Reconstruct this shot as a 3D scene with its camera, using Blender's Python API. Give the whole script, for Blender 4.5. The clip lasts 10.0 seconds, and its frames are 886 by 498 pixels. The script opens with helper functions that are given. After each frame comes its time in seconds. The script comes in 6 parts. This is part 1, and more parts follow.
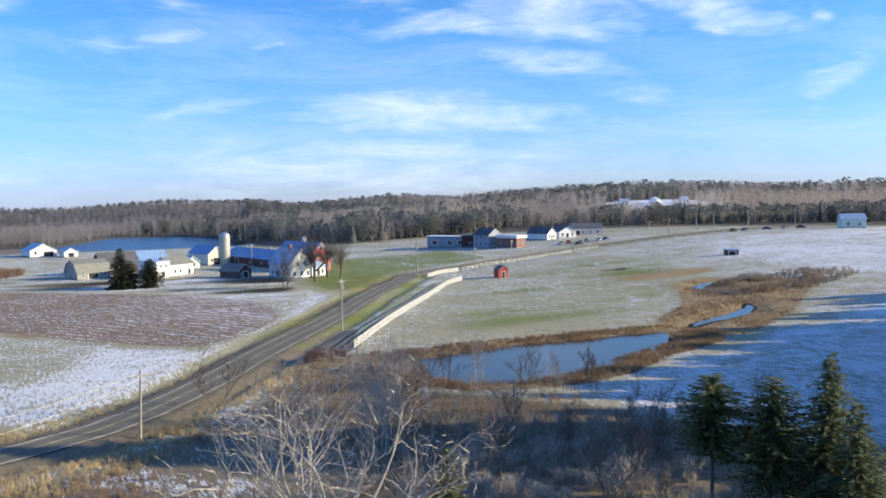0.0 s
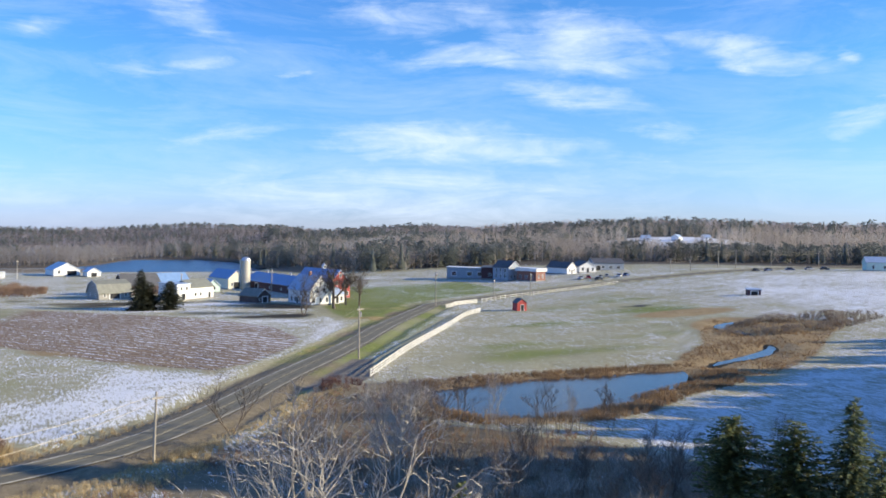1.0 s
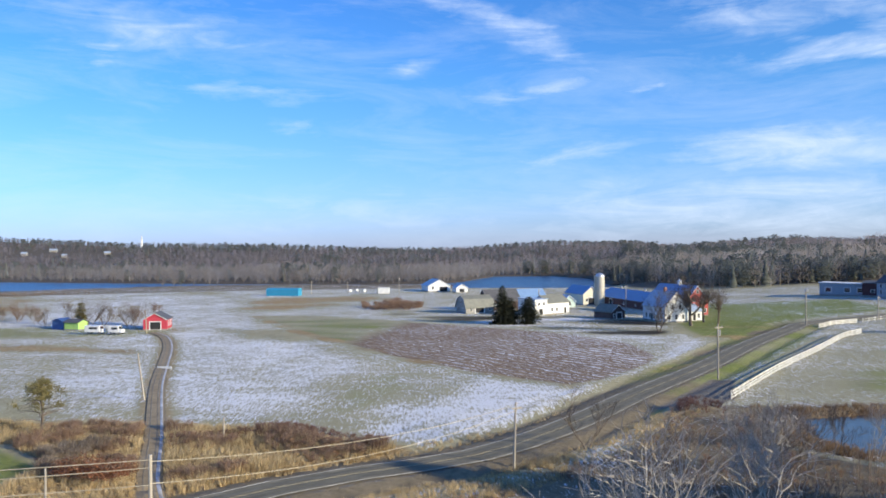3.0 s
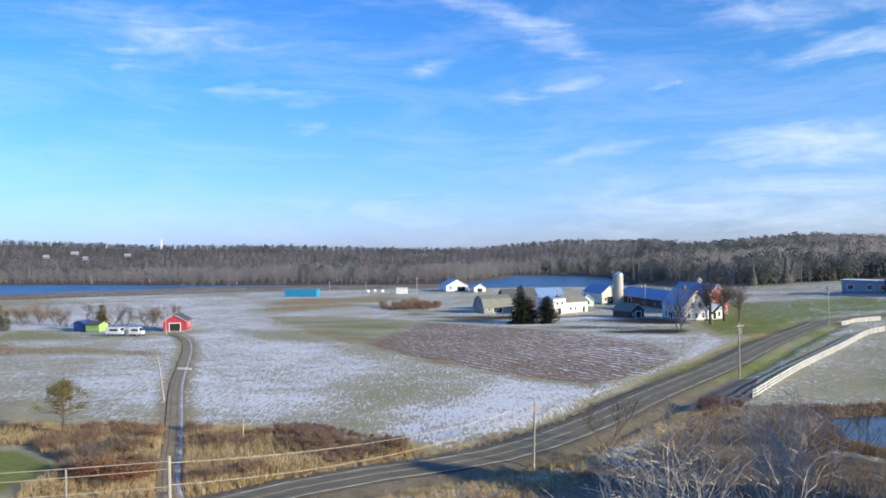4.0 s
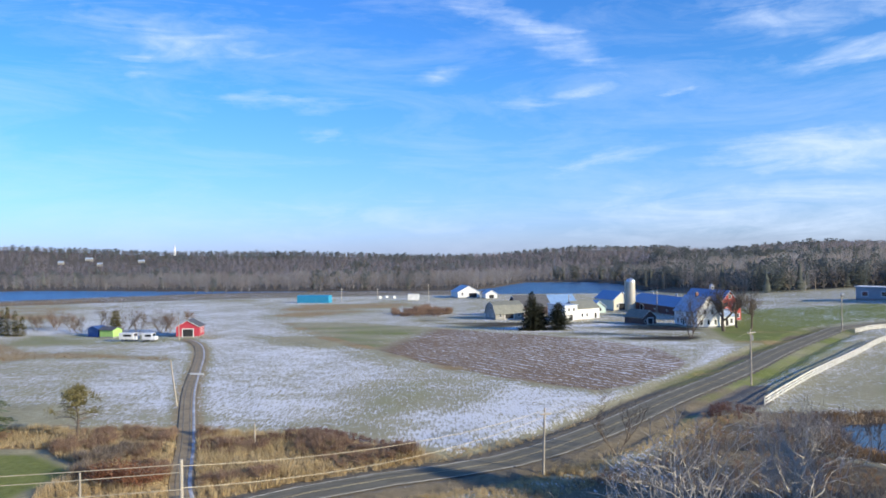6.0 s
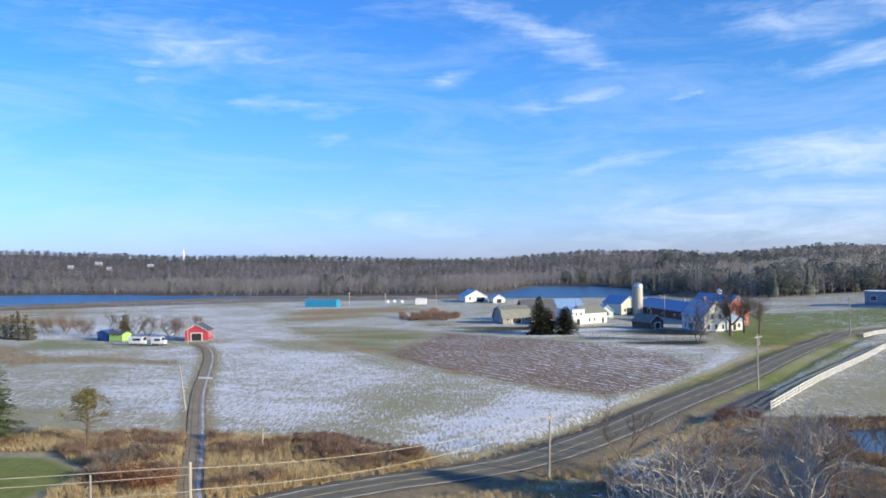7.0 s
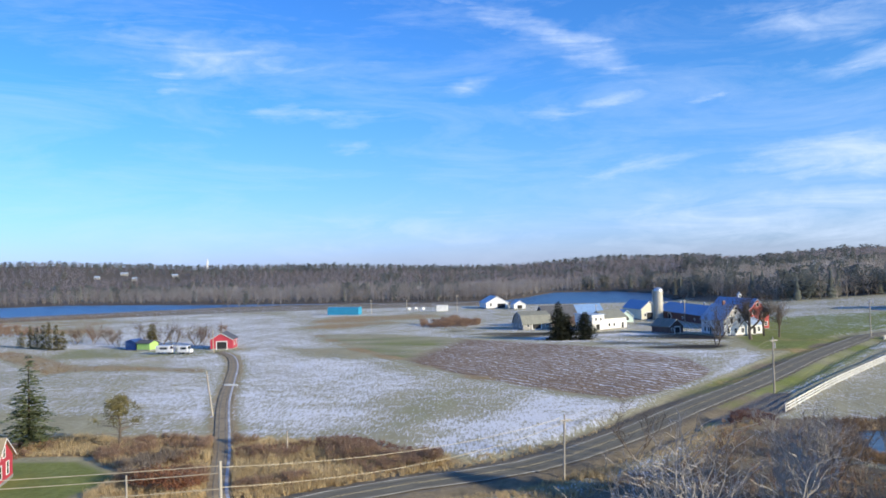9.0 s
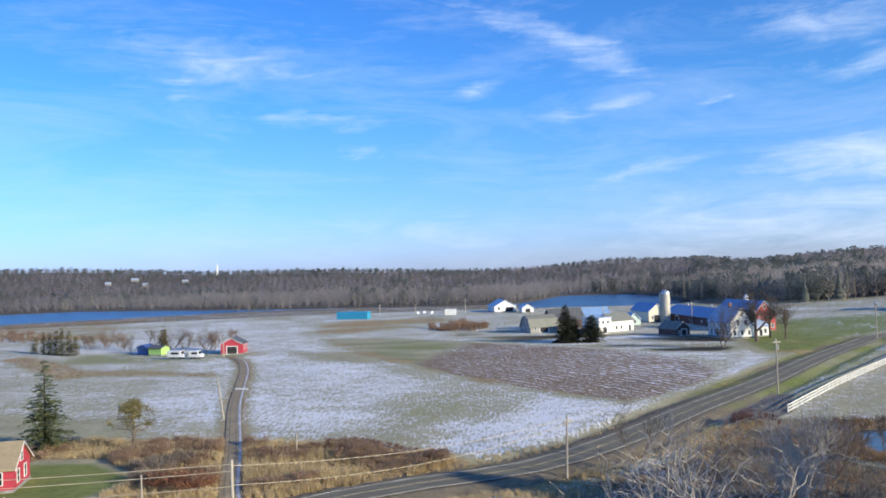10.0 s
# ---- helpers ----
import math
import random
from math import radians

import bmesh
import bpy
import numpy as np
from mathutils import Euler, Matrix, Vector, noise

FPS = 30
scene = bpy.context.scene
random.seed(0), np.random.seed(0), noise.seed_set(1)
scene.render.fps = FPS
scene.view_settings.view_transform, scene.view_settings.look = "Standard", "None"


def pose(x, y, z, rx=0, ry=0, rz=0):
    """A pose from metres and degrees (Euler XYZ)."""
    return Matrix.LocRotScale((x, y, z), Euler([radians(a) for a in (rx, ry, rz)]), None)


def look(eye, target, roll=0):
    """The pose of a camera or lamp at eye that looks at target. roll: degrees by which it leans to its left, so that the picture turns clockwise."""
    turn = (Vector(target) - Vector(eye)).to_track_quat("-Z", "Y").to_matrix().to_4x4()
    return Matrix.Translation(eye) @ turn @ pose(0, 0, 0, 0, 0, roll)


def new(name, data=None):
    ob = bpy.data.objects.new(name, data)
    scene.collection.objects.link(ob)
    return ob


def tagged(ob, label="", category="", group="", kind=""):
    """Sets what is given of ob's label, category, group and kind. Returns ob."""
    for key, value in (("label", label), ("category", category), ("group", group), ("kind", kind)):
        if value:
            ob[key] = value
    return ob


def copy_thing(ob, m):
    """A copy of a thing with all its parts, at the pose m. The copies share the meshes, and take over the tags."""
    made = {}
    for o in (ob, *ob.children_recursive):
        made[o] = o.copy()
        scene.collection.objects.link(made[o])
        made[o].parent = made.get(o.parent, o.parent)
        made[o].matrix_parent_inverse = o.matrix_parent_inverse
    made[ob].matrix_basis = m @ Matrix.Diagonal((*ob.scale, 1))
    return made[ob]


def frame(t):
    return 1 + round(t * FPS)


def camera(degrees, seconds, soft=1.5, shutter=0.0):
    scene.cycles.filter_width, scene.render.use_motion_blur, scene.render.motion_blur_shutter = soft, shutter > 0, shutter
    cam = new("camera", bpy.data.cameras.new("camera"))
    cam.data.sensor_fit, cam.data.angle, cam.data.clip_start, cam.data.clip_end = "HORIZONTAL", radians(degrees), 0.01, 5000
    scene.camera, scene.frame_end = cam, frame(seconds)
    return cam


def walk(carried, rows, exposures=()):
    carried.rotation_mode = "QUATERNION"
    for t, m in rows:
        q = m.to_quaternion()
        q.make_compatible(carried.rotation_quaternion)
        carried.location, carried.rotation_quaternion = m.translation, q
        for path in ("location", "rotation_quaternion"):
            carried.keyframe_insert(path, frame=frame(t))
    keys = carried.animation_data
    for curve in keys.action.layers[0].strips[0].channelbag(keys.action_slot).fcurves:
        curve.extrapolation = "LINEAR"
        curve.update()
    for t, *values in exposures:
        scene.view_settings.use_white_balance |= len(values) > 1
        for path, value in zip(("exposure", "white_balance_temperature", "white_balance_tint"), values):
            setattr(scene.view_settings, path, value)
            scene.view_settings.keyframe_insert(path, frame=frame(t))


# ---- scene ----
cam = camera(57, 10.0, 1.65)
PATH = [
    (0, look((-0.42, -0.42, 24.04), (45.32, 88.33, 18.39), -0.88)),
    (0.5, look((-0.40, -0.39, 24.05), (44.92, 88.69, 20.72), 0.15)),
    (1, look((-0.35, -0.36, 24.05), (43.28, 89.59, 22.17), 0.78)),
    (1.5, look((-0.50, -0.51, 24.05), (40.01, 90.89, 21.81), 0.50)),
    (2, look((-0.31, -0.30, 24.03), (26.81, 95.93, 22.18), -1.59)),
    (2.5, look((-0.23, -0.69, 24.09), (13.16, 98.41, 24.41), -1.89)),
    (3, look((-0.06, -0.41, 24.07), (2.34, 99.56, 23.99), -0.38)),
    (4.5, look((0.00, 0.00, 24.00), (0.00, 100.00, 23.97), -0.86)),
    (5, look((0.08, 0.00, 23.98), (-0.38, 100.00, 24.37), -0.92)),
    (5.5, look((0.12, -0.22, 23.98), (-0.72, 99.77, 24.57), -0.84)),
    (7, look((0.42, -1.31, 24.10), (-1.78, 98.66, 25.37), -0.78)),
    (7.5, look((0.57, -1.80, 24.06), (-2.24, 98.14, 25.65), -0.84)),
    (8, look((0.74, -2.66, 24.15), (-2.82, 97.26, 25.93), -1.02)),
    (8.5, look((0.95, -3.60, 24.21), (-3.38, 96.29, 26.14), -1.19)),
    (9, look((1.18, -4.58, 24.28), (-3.64, 95.28, 26.41), -1.44)),
    (9.5, look((1.50, -5.72, 24.36), (-3.99, 94.10, 26.65), -1.63)),
    (10, look((1.88, -6.86, 24.36), (-4.03, 92.93, 27.00), -1.81)),
]
walk(cam, PATH, exposures=[(0.0, 0.63, 6420, 10), (1.5, 0.60, 6400, 10), (2.5, 0.50, 6340, 10), (3.0, 0.46, 6280, 10), (4.5, 0.45, 6140, 10), (10.0, 0.42, 6090, 10)])

# ---- world, sun, exposure ----
SUN_AZ, SUN_EL = 121.0, 17.0
sun_way = Vector((math.sin(radians(SUN_AZ)) * math.cos(radians(SUN_EL)), math.cos(radians(SUN_AZ)) * math.cos(radians(SUN_EL)), math.sin(radians(SUN_EL))))
sun = new("sun", bpy.data.lights.new("sun", "SUN"))
sun.matrix_world = look(sun_way * 300, (0, 0, 0))
sun.data.energy, sun.data.angle, sun.data.color = 5.0, radians(0.6), (1.0, 0.86, 0.60)


def wire(tree, kind, **values):
    n = tree.nodes.new(kind)
    for key, value in values.items():
        n.inputs[key.replace("_", " ")].default_value = value
    return n


def ramp(tree, source, *stops):
    n = tree.nodes.new("ShaderNodeValToRGB")
    while len(n.color_ramp.elements) < len(stops):
        n.color_ramp.elements.new(0.5)
    for e, (at, colour) in zip(n.color_ramp.elements, stops):
        e.position, e.color = at, (*colour, 1) if len(colour) == 3 else colour
    tree.links.new(source, n.inputs["Fac"])
    return n.outputs["Color"]


def grey(v):
    return (v, v, v)


def maths(tree, op, a, b=None, c=None, clamp=False):
    n = tree.nodes.new("ShaderNodeMath")
    n.operation, n.use_clamp = op, clamp
    for i, v in enumerate((a, b, c)):
        if v is None:
            continue
        if isinstance(v, (int, float)):
            n.inputs[i].default_value = v
        else:
            tree.links.new(v, n.inputs[i])
    return n.outputs[0]


def blend(tree, fac, a, b, mode="MIX"):
    n = tree.nodes.new("ShaderNodeMix")
    n.data_type, n.blend_type = "RGBA", mode
    for key, v in ((0, fac), (6, a), (7, b)):
        if isinstance(v, (int, float)):
            n.inputs[key].default_value = v
        elif isinstance(v, tuple):
            n.inputs[key].default_value = (*v, 1)
        else:
            tree.links.new(v, n.inputs[key])
    return n.outputs[2]


def noise_of(tree, vector, scale, detail=4.0, rough=0.55, distort=0.0):
    n = wire(tree, "ShaderNodeTexNoise", Scale=scale, Detail=detail, Roughness=rough, Distortion=distort)
    tree.links.new(vector, n.inputs["Vector"])
    return n.outputs["Fac"]


def mapped(tree, vector, scale=(1, 1, 1), turn=0.0, move=(0, 0, 0)):
    n = tree.nodes.new("ShaderNodeMapping")
    n.inputs["Scale"].default_value, n.inputs["Rotation"].default_value[2], n.inputs["Location"].default_value = scale, radians(turn), move
    tree.links.new(vector, n.inputs["Vector"])
    return n.outputs[0]


# sky with thin cirrus on a high flat layer
world = bpy.data.worlds.new("world")
scene.world, world.use_nodes = world, True
wt = world.node_tree
wt.nodes.clear()
sky = wt.nodes.new("ShaderNodeTexSky")
sky.sky_type, sky.sun_disc, sky.sun_elevation, sky.sun_rotation = "NISHITA", False, radians(SUN_EL), radians(SUN_AZ)
sky.air_density, sky.dust_density, sky.ozone_density = 1.1, 0.3, 2.5
coord = wt.nodes.new("ShaderNodeTexCoord").outputs["Generated"]
parts = wt.nodes.new("ShaderNodeSeparateXYZ")
wt.links.new(coord, parts.inputs[0])
# each wisp: compass way, elevation, half length, half height, tilt (degrees), share
WISPS = [(8.3, 11.3, 5.2, 0.8, 7, 0.8), (15.4, 11.1, 2.3, 0.35, -2, 0.6), (10.9, 6.6, 5.5, 0.75, 10, 0.65), (27.1, 12.4, 7.0, 1.1, 0, 0.9),
         (34.9, 12.9, 6.3, 2.0, -6, 1.0), (34.2, 9.5, 4.8, 1.0, -9, 0.9), (26.0, 6.1, 9.6, 1.5, -3, 1.0), (46.3, 11.9, 5.7, 0.9, -16, 0.9),
         (52.0, 11.1, 1.2, 0.5, -25, 0.6), (41.3, 7.0, 3.2, 0.7, -5, 0.75), (53.0, 7.6, 3.0, 1.2, 33, 0.7), (22.1, 2.6, 18.0, 2.2, 1, 0.75),
         (26.3, 15.2, 10.5, 1.1, -5, 0.6), (40.0, 4.6, 3.5, 0.7, -11, 0.55), (-18.3, 14.5, 13.5, 2.6, -4, 0.5), (-20.5, 13.3, 2.4, 0.8, 21, 0.55),
         (-12.9, 10.9, 9.2, 0.8, -2, 0.5), (-17.7, 9.9, 3.0, 0.7, 12, 0.4), (-8.3, 8.3, 2.4, 0.55, -6, 0.45), (4.8, 15.3, 9.2, 1.1, -22, 0.75),
         (-0.6, 12.8, 2.8, 0.55, 3, 0.5), (-3.3, 2.4, 17.0, 1.5, -1, 0.45), (21.3, 14.9, 5.5, 1.5, -2, 0.6)]
way = maths(wt, "MULTIPLY", maths(wt, "ARCTAN2", parts.outputs["X"], parts.outputs["Y"]), 57.2958)
rise = maths(wt, "MULTIPLY", maths(wt, "ARCSINE", parts.outputs["Z"]), 57.2958)
dome_uv = wt.nodes.new("ShaderNodeCombineXYZ")
wt.links.new(way, dome_uv.inputs[0])
wt.links.new(rise, dome_uv.inputs[1])
drift = wire(wt, "ShaderNodeTexNoise", Scale=0.16, Detail=5.0, Roughness=0.6)
wt.links.new(mapped(wt, dome_uv.outputs[0], (0.6, 1.6, 1)), drift.inputs["Vector"])
shift = wt.nodes.new("ShaderNodeSeparateColor")
wt.links.new(drift.outputs["Color"], shift.inputs[0])
ax = maths(wt, "ADD", way, maths(wt, "MULTIPLY", maths(wt, "SUBTRACT", shift.outputs[0], 0.5), 8.0))
ey = maths(wt, "ADD", rise, maths(wt, "MULTIPLY", maths(wt, "SUBTRACT", shift.outputs[1], 0.5), 3.4))
total = None
for a, e, half, thick, tilt, share in WISPS:
    half, thick = half * 1.25, thick * 1.35
    c, k = math.cos(radians(tilt)), math.sin(radians(tilt))
    u = maths(wt, "MULTIPLY_ADD", ax, c / half, maths(wt, "MULTIPLY_ADD", ey, k / half, -(a * c + e * k) / half))
    v = maths(wt, "MULTIPLY_ADD", ax, -k / thick, maths(wt, "MULTIPLY_ADD", ey, c / thick, (a * k - e * c) / thick))
    d = maths(wt, "MULTIPLY_ADD", u, u, maths(wt, "MULTIPLY", v, v))
    w = maths(wt, "MULTIPLY", maths(wt, "EXPONENT", maths(wt, "MULTIPLY", d, -1.5)), share)
    total = w if total is None else maths(wt, "MAXIMUM", total, w)
fibre = noise_of(wt, mapped(wt, dome_uv.outputs[0], (0.16, 0.85, 1), -6), 0.8, 7, 0.62, 0.9)
puff = noise_of(wt, mapped(wt, dome_uv.outputs[0], (0.5, 1.0, 1), -12, (4, 1, 0)), 0.55, 6, 0.62, 0.5)
grain = maths(wt, "ADD", maths(wt, "MULTIPLY", fibre, 0.65), maths(wt, "MULTIPLY", puff, 0.35))
ragged = maths(wt, "ADD", maths(wt, "MULTIPLY", total, 1.0), maths(wt, "MULTIPLY", maths(wt, "SUBTRACT", grain, 0.55), 2.9))
body = maths(wt, "MULTIPLY", ramp(wt, ragged, (0.05, grey(0)), (0.5, grey(0.36)), (1.0, grey(0.86))), ramp(wt, total, (0.03, grey(0)), (0.5, grey(1))))
veil = ramp(wt, noise_of(wt, mapped(wt, dome_uv.outputs[0], (0.10, 0.5, 1), -10, (3, 8, 0)), 0.6, 8, 0.68, 0.6), (0.45, grey(0)), (0.85, grey(0.42)))
cloud = maths(wt, "MAXIMUM", body, veil, clamp=True)
hue = ramp(wt, parts.outputs["Z"], (0.0, (0.77, 1.0, 2.1)), (0.06, (0.74, 1.04, 1.9)), (0.2, (0.56, 1.06, 1.70)), (0.4, (0.42, 0.94, 1.66)))
tint = blend(wt, 1.0, sky.outputs[0], hue, "MULTIPLY")
deep = ramp(wt, maths(wt, "MULTIPLY_ADD", way, -1 / 120, 0.5, clamp=True), (0.25, grey(1.0)), (0.7, (0.84, 0.91, 1.04)))
tint = blend(wt, 1.0, tint, deep, "MULTIPLY")
skyc = blend(wt, maths(wt, "MULTIPLY", cloud, 0.85), tint, (6.6, 7.5, 8.9))
back = wire(wt, "ShaderNodeBackground", Strength=0.092)
wt.links.new(skyc, back.inputs["Color"])
wt.links.new(back.outputs[0], wt.nodes.new("ShaderNodeOutputWorld").inputs["Surface"])


# ---- materials ----
def fresh(name):
    m = bpy.data.materials.new(name)
    m.use_nodes = True
    tree = m.node_tree
    return m, tree, tree.nodes["Principled BSDF"]


def surface(name, low, high, scale=2.0, rough=0.75, bump=0.3, metal=0.0, fine=9.0, spread=0.0, stretch=(1, 1, 1), island=False, world_space=False, stain=0.25, thin=0.0):
    """A surface with two scales of variation, from colour low to high; spread: change from piece to piece."""
    m, tree, shader = fresh(name)
    if world_space:
        vec = tree.nodes.new("ShaderNodeNewGeometry").outputs["Position"]
    else:
        vec = tree.nodes.new("ShaderNodeTexCoord").outputs["Object"]
    vec = mapped(tree, vec, stretch)
    large, small = noise_of(tree, vec, scale, 5), noise_of(tree, vec, scale * fine, 6, 0.65)
    both = maths(tree, "ADD", maths(tree, "MULTIPLY", large, 0.55), maths(tree, "MULTIPLY", small, 0.45))
    colour = ramp(tree, both, (0.34, low), (0.66, high))
    dirt = ramp(tree, noise_of(tree, vec, scale * 0.37, 3), (0.35, grey(1.0 - stain)), (0.65, grey(1.0)))
    colour = blend(tree, 1.0, colour, dirt, "MULTIPLY")
    if spread:
        pick = tree.nodes.new("ShaderNodeNewGeometry").outputs["Random Per Island"] if island else tree.nodes.new("ShaderNodeObjectInfo").outputs["Random"]
        colour = blend(tree, 1.0, colour, ramp(tree, pick, (0.0, grey(1 - spread)), (1.0, grey(1 + spread))), "MULTIPLY")
    tree.links.new(colour, shader.inputs["Base Color"])
    shader.inputs["Roughness"].default_value, shader.inputs["Metallic"].default_value = rough, metal
    if bump:
        b = wire(tree, "ShaderNodeBump", Strength=bump, Distance=0.03)
        tree.links.new(small, b.inputs["Height"])
        tree.links.new(b.outputs[0], shader.inputs["Normal"])
    if thin:
        t = tree.nodes.new("ShaderNodeBsdfTranslucent")
        tree.links.new(colour, t.inputs["Color"])
        both = wire(tree, "ShaderNodeMixShader", Fac=thin)
        tree.links.new(shader.outputs[0], both.inputs[1])
        tree.links.new(t.outputs[0], both.inputs[2])
        tree.links.new(both.outputs[0], tree.nodes["Material Output"].inputs["Surface"])
    return m


def boards(name, low, high, pitch, across=False, rough=0.65, depth=0.5):
    """Painted boards: shallow lines at the given pitch, level (clapboard) or upright."""
    m, tree, shader = fresh(name)
    vec = tree.nodes.new("ShaderNodeTexCoord").outputs["Object"]
    p = tree.nodes.new("ShaderNodeSeparateXYZ")
    tree.links.new(vec, p.inputs[0])
    run = maths(tree, "ADD", p.outputs["X"], p.outputs["Y"]) if across else p.outputs["Z"]
    saw = maths(tree, "FRACT", maths(tree, "DIVIDE", run, pitch))
    wear = noise_of(tree, vec, 0.8, 6, 0.65)
    grain = noise_of(tree, mapped(tree, vec, (6, 6, 0.6) if across else (0.6, 0.6, 6)), 3, 5)
    colour = ramp(tree, maths(tree, "ADD", maths(tree, "MULTIPLY", wear, 0.6), maths(tree, "MULTIPLY", grain, 0.4)), (0.32, low), (0.6, high))
    line = ramp(tree, saw, (0.0, grey(0.6)), (0.08, grey(1.0)))
    tree.links.new(blend(tree, 1.0, colour, line, "MULTIPLY"), shader.inputs["Base Color"])
    shader.inputs["Roughness"].default_value = rough
    b = wire(tree, "ShaderNodeBump", Strength=depth, Distance=0.02)
    tree.links.new(saw, b.inputs["Height"])
    tree.links.new(b.outputs[0], shader.inputs["Normal"])
    return m


def water(name, tone, ripple, rough):
    m, tree, shader = fresh(name)
    vec = tree.nodes.new("ShaderNodeNewGeometry").outputs["Position"]
    tree.links.new(ramp(tree, noise_of(tree, vec, 0.03, 3), (0.3, tone), (0.7, tuple(c * 1.5 for c in tone))), shader.inputs["Base Color"])
    shader.inputs["Roughness"].default_value, shader.inputs["IOR"].default_value = rough, 1.33
    b = wire(tree, "ShaderNodeBump", Strength=1.0, Distance=ripple)
    tree.links.new(noise_of(tree, mapped(tree, vec, (0.5, 1.4, 1), 20), 1.0, 4), b.inputs["Height"])
    tree.links.new(b.outputs[0], shader.inputs["Normal"])
    return m


def ground_material():
    """Fields: dry grass, green grass, ploughed soil, reeds, scrub and woodland floor under patchy snow."""
    m, tree, shader = fresh("field_ground")
    pos = tree.nodes.new("ShaderNodeNewGeometry").outputs["Position"]
    masks = {}
    for layer, names in (("zone_a", ("snow", "green", "plough", "reed")), ("zone_b", ("scrub", "wood", "wet", "tyre"))):
        a = tree.nodes.new("ShaderNodeAttribute")
        a.attribute_name = layer
        s = tree.nodes.new("ShaderNodeSeparateColor")
        tree.links.new(a.outputs["Color"], s.inputs[0])
        for n, o in zip(names, (*s.outputs[:3], a.outputs["Alpha"])):
            masks[n] = o
    broad = noise_of(tree, pos, 0.035, 5, 0.6)
    patch = noise_of(tree, pos, 0.16, 5, 0.62, 0.4)
    tuft = noise_of(tree, pos, 1.2, 6, 0.7)
    fine = noise_of(tree, pos, 4.0, 4, 0.65)
    mixn = maths(tree, "ADD", maths(tree, "MULTIPLY", patch, 0.45), maths(tree, "MULTIPLY", tuft, 0.55))

    def soft(name, width=0.7):
        v = maths(tree, "ADD", masks[name], maths(tree, "MULTIPLY", maths(tree, "SUBTRACT", mixn, 0.5), width))
        return ramp(tree, v, (0.38, grey(0)), (0.62, grey(1)))

    dry = ramp(tree, mixn, (0.3, (0.20, 0.185, 0.105)), (0.5, (0.36, 0.33, 0.205)), (0.72, (0.50, 0.455, 0.31)))
    green = ramp(tree, mixn, (0.3, (0.11, 0.135, 0.034)), (0.55, (0.215, 0.24, 0.068)), (0.75, (0.32, 0.315, 0.125)))
    rows = wire(tree, "ShaderNodeTexWave", Scale=0.125, Distortion=5.0, Detail=6.0)
    rows.inputs["Detail Scale"].default_value = 1.6
    tree.links.new(mapped(tree, pos, (1, 1, 0), -36), rows.inputs["Vector"])
    soil = ramp(tree, maths(tree, "ADD", maths(tree, "MULTIPLY", rows.outputs["Fac"], 0.4), maths(tree, "MULTIPLY", mixn, 0.6)), (0.25, (0.12, 0.080, 0.052)), (0.5, (0.23, 0.160, 0.105)), (0.75, (0.34, 0.255, 0.165)))
    reed = ramp(tree, mixn, (0.3, (0.21, 0.135, 0.065)), (0.6, (0.43, 0.315, 0.16)))
    scrub = ramp(tree, mixn, (0.3, (0.115, 0.094, 0.062)), (0.65, (0.28, 0.23, 0.15)))
    wood = ramp(tree, mixn, (0.3, (0.085, 0.070, 0.050)), (0.7, (0.16, 0.135, 0.10)))
    colour = dry
    for name, c in (("green", green), ("plough", soil), ("reed", reed), ("scrub", scrub), ("wood", wood)):
        colour = blend(tree, soft(name), colour, c)
    colour = blend(tree, soft("wet", 0.3), colour, (0.045, 0.038, 0.028))
    colour = blend(tree, soft("tyre", 0.5), colour, ramp(tree, mixn, (0.3, (0.14, 0.122, 0.097)), (0.7, (0.24, 0.212, 0.17))))
    # snow lies in the hollows between tufts and along furrows
    mown = mapped(tree, pos, (1.35, 0.22, 1.0), 6)
    speck = noise_of(tree, mown, 1.9, 6, 0.82, 0.4)
    grit = noise_of(tree, mown, 8.0, 4, 0.75)
    lie = maths(tree, "ADD", maths(tree, "MULTIPLY", speck, 0.62), maths(tree, "ADD", maths(tree, "MULTIPLY", patch, 0.17), maths(tree, "MULTIPLY", grit, 0.30)))
    lie = maths(tree, "ADD", lie, maths(tree, "MULTIPLY", maths(tree, "SUBTRACT", rows.outputs["Fac"], 0.5), maths(tree, "MULTIPLY", masks["plough"], 0.20)))
    lie = maths(tree, "ADD", lie, maths(tree, "MULTIPLY", maths(tree, "SUBTRACT", broad, 0.5), 0.15))
    drag = noise_of(tree, mapped(tree, pos, (0.16, 0.9, 1.0), -20), 1.0, 4, 0.7, 0.6)
    lie = maths(tree, "ADD", lie, maths(tree, "MULTIPLY", maths(tree, "SUBTRACT", drag, 0.5), 0.08))
    lie = maths(tree, "ADD", maths(tree, "MULTIPLY", maths(tree, "SUBTRACT", lie, 0.5), 4.8), 0.5)
    cover = maths(tree, "SUBTRACT", masks["snow"], lie)
    cover = ramp(tree, maths(tree, "ADD", cover, 0.5), (0.44, grey(0)), (0.60, grey(0.95)))
    snow = ramp(tree, fine, (0.3, (0.73, 0.73, 0.73)), (0.7, (0.88, 0.875, 0.87)))
    tree.links.new(blend(tree, cover, colour, snow), shader.inputs["Base Color"])
    shader.inputs["Roughness"].default_value = 0.9
    shader.inputs["Specular IOR Level"].default_value = 0.15
    b = wire(tree, "ShaderNodeBump", Strength=0.8, Distance=0.24)
    tree.links.new(maths(tree, "ADD", maths(tree, "ADD", tuft, maths(tree, "MULTIPLY", speck, 0.8)), maths(tree, "MULTIPLY", fine, 0.4)), b.inputs["Height"])
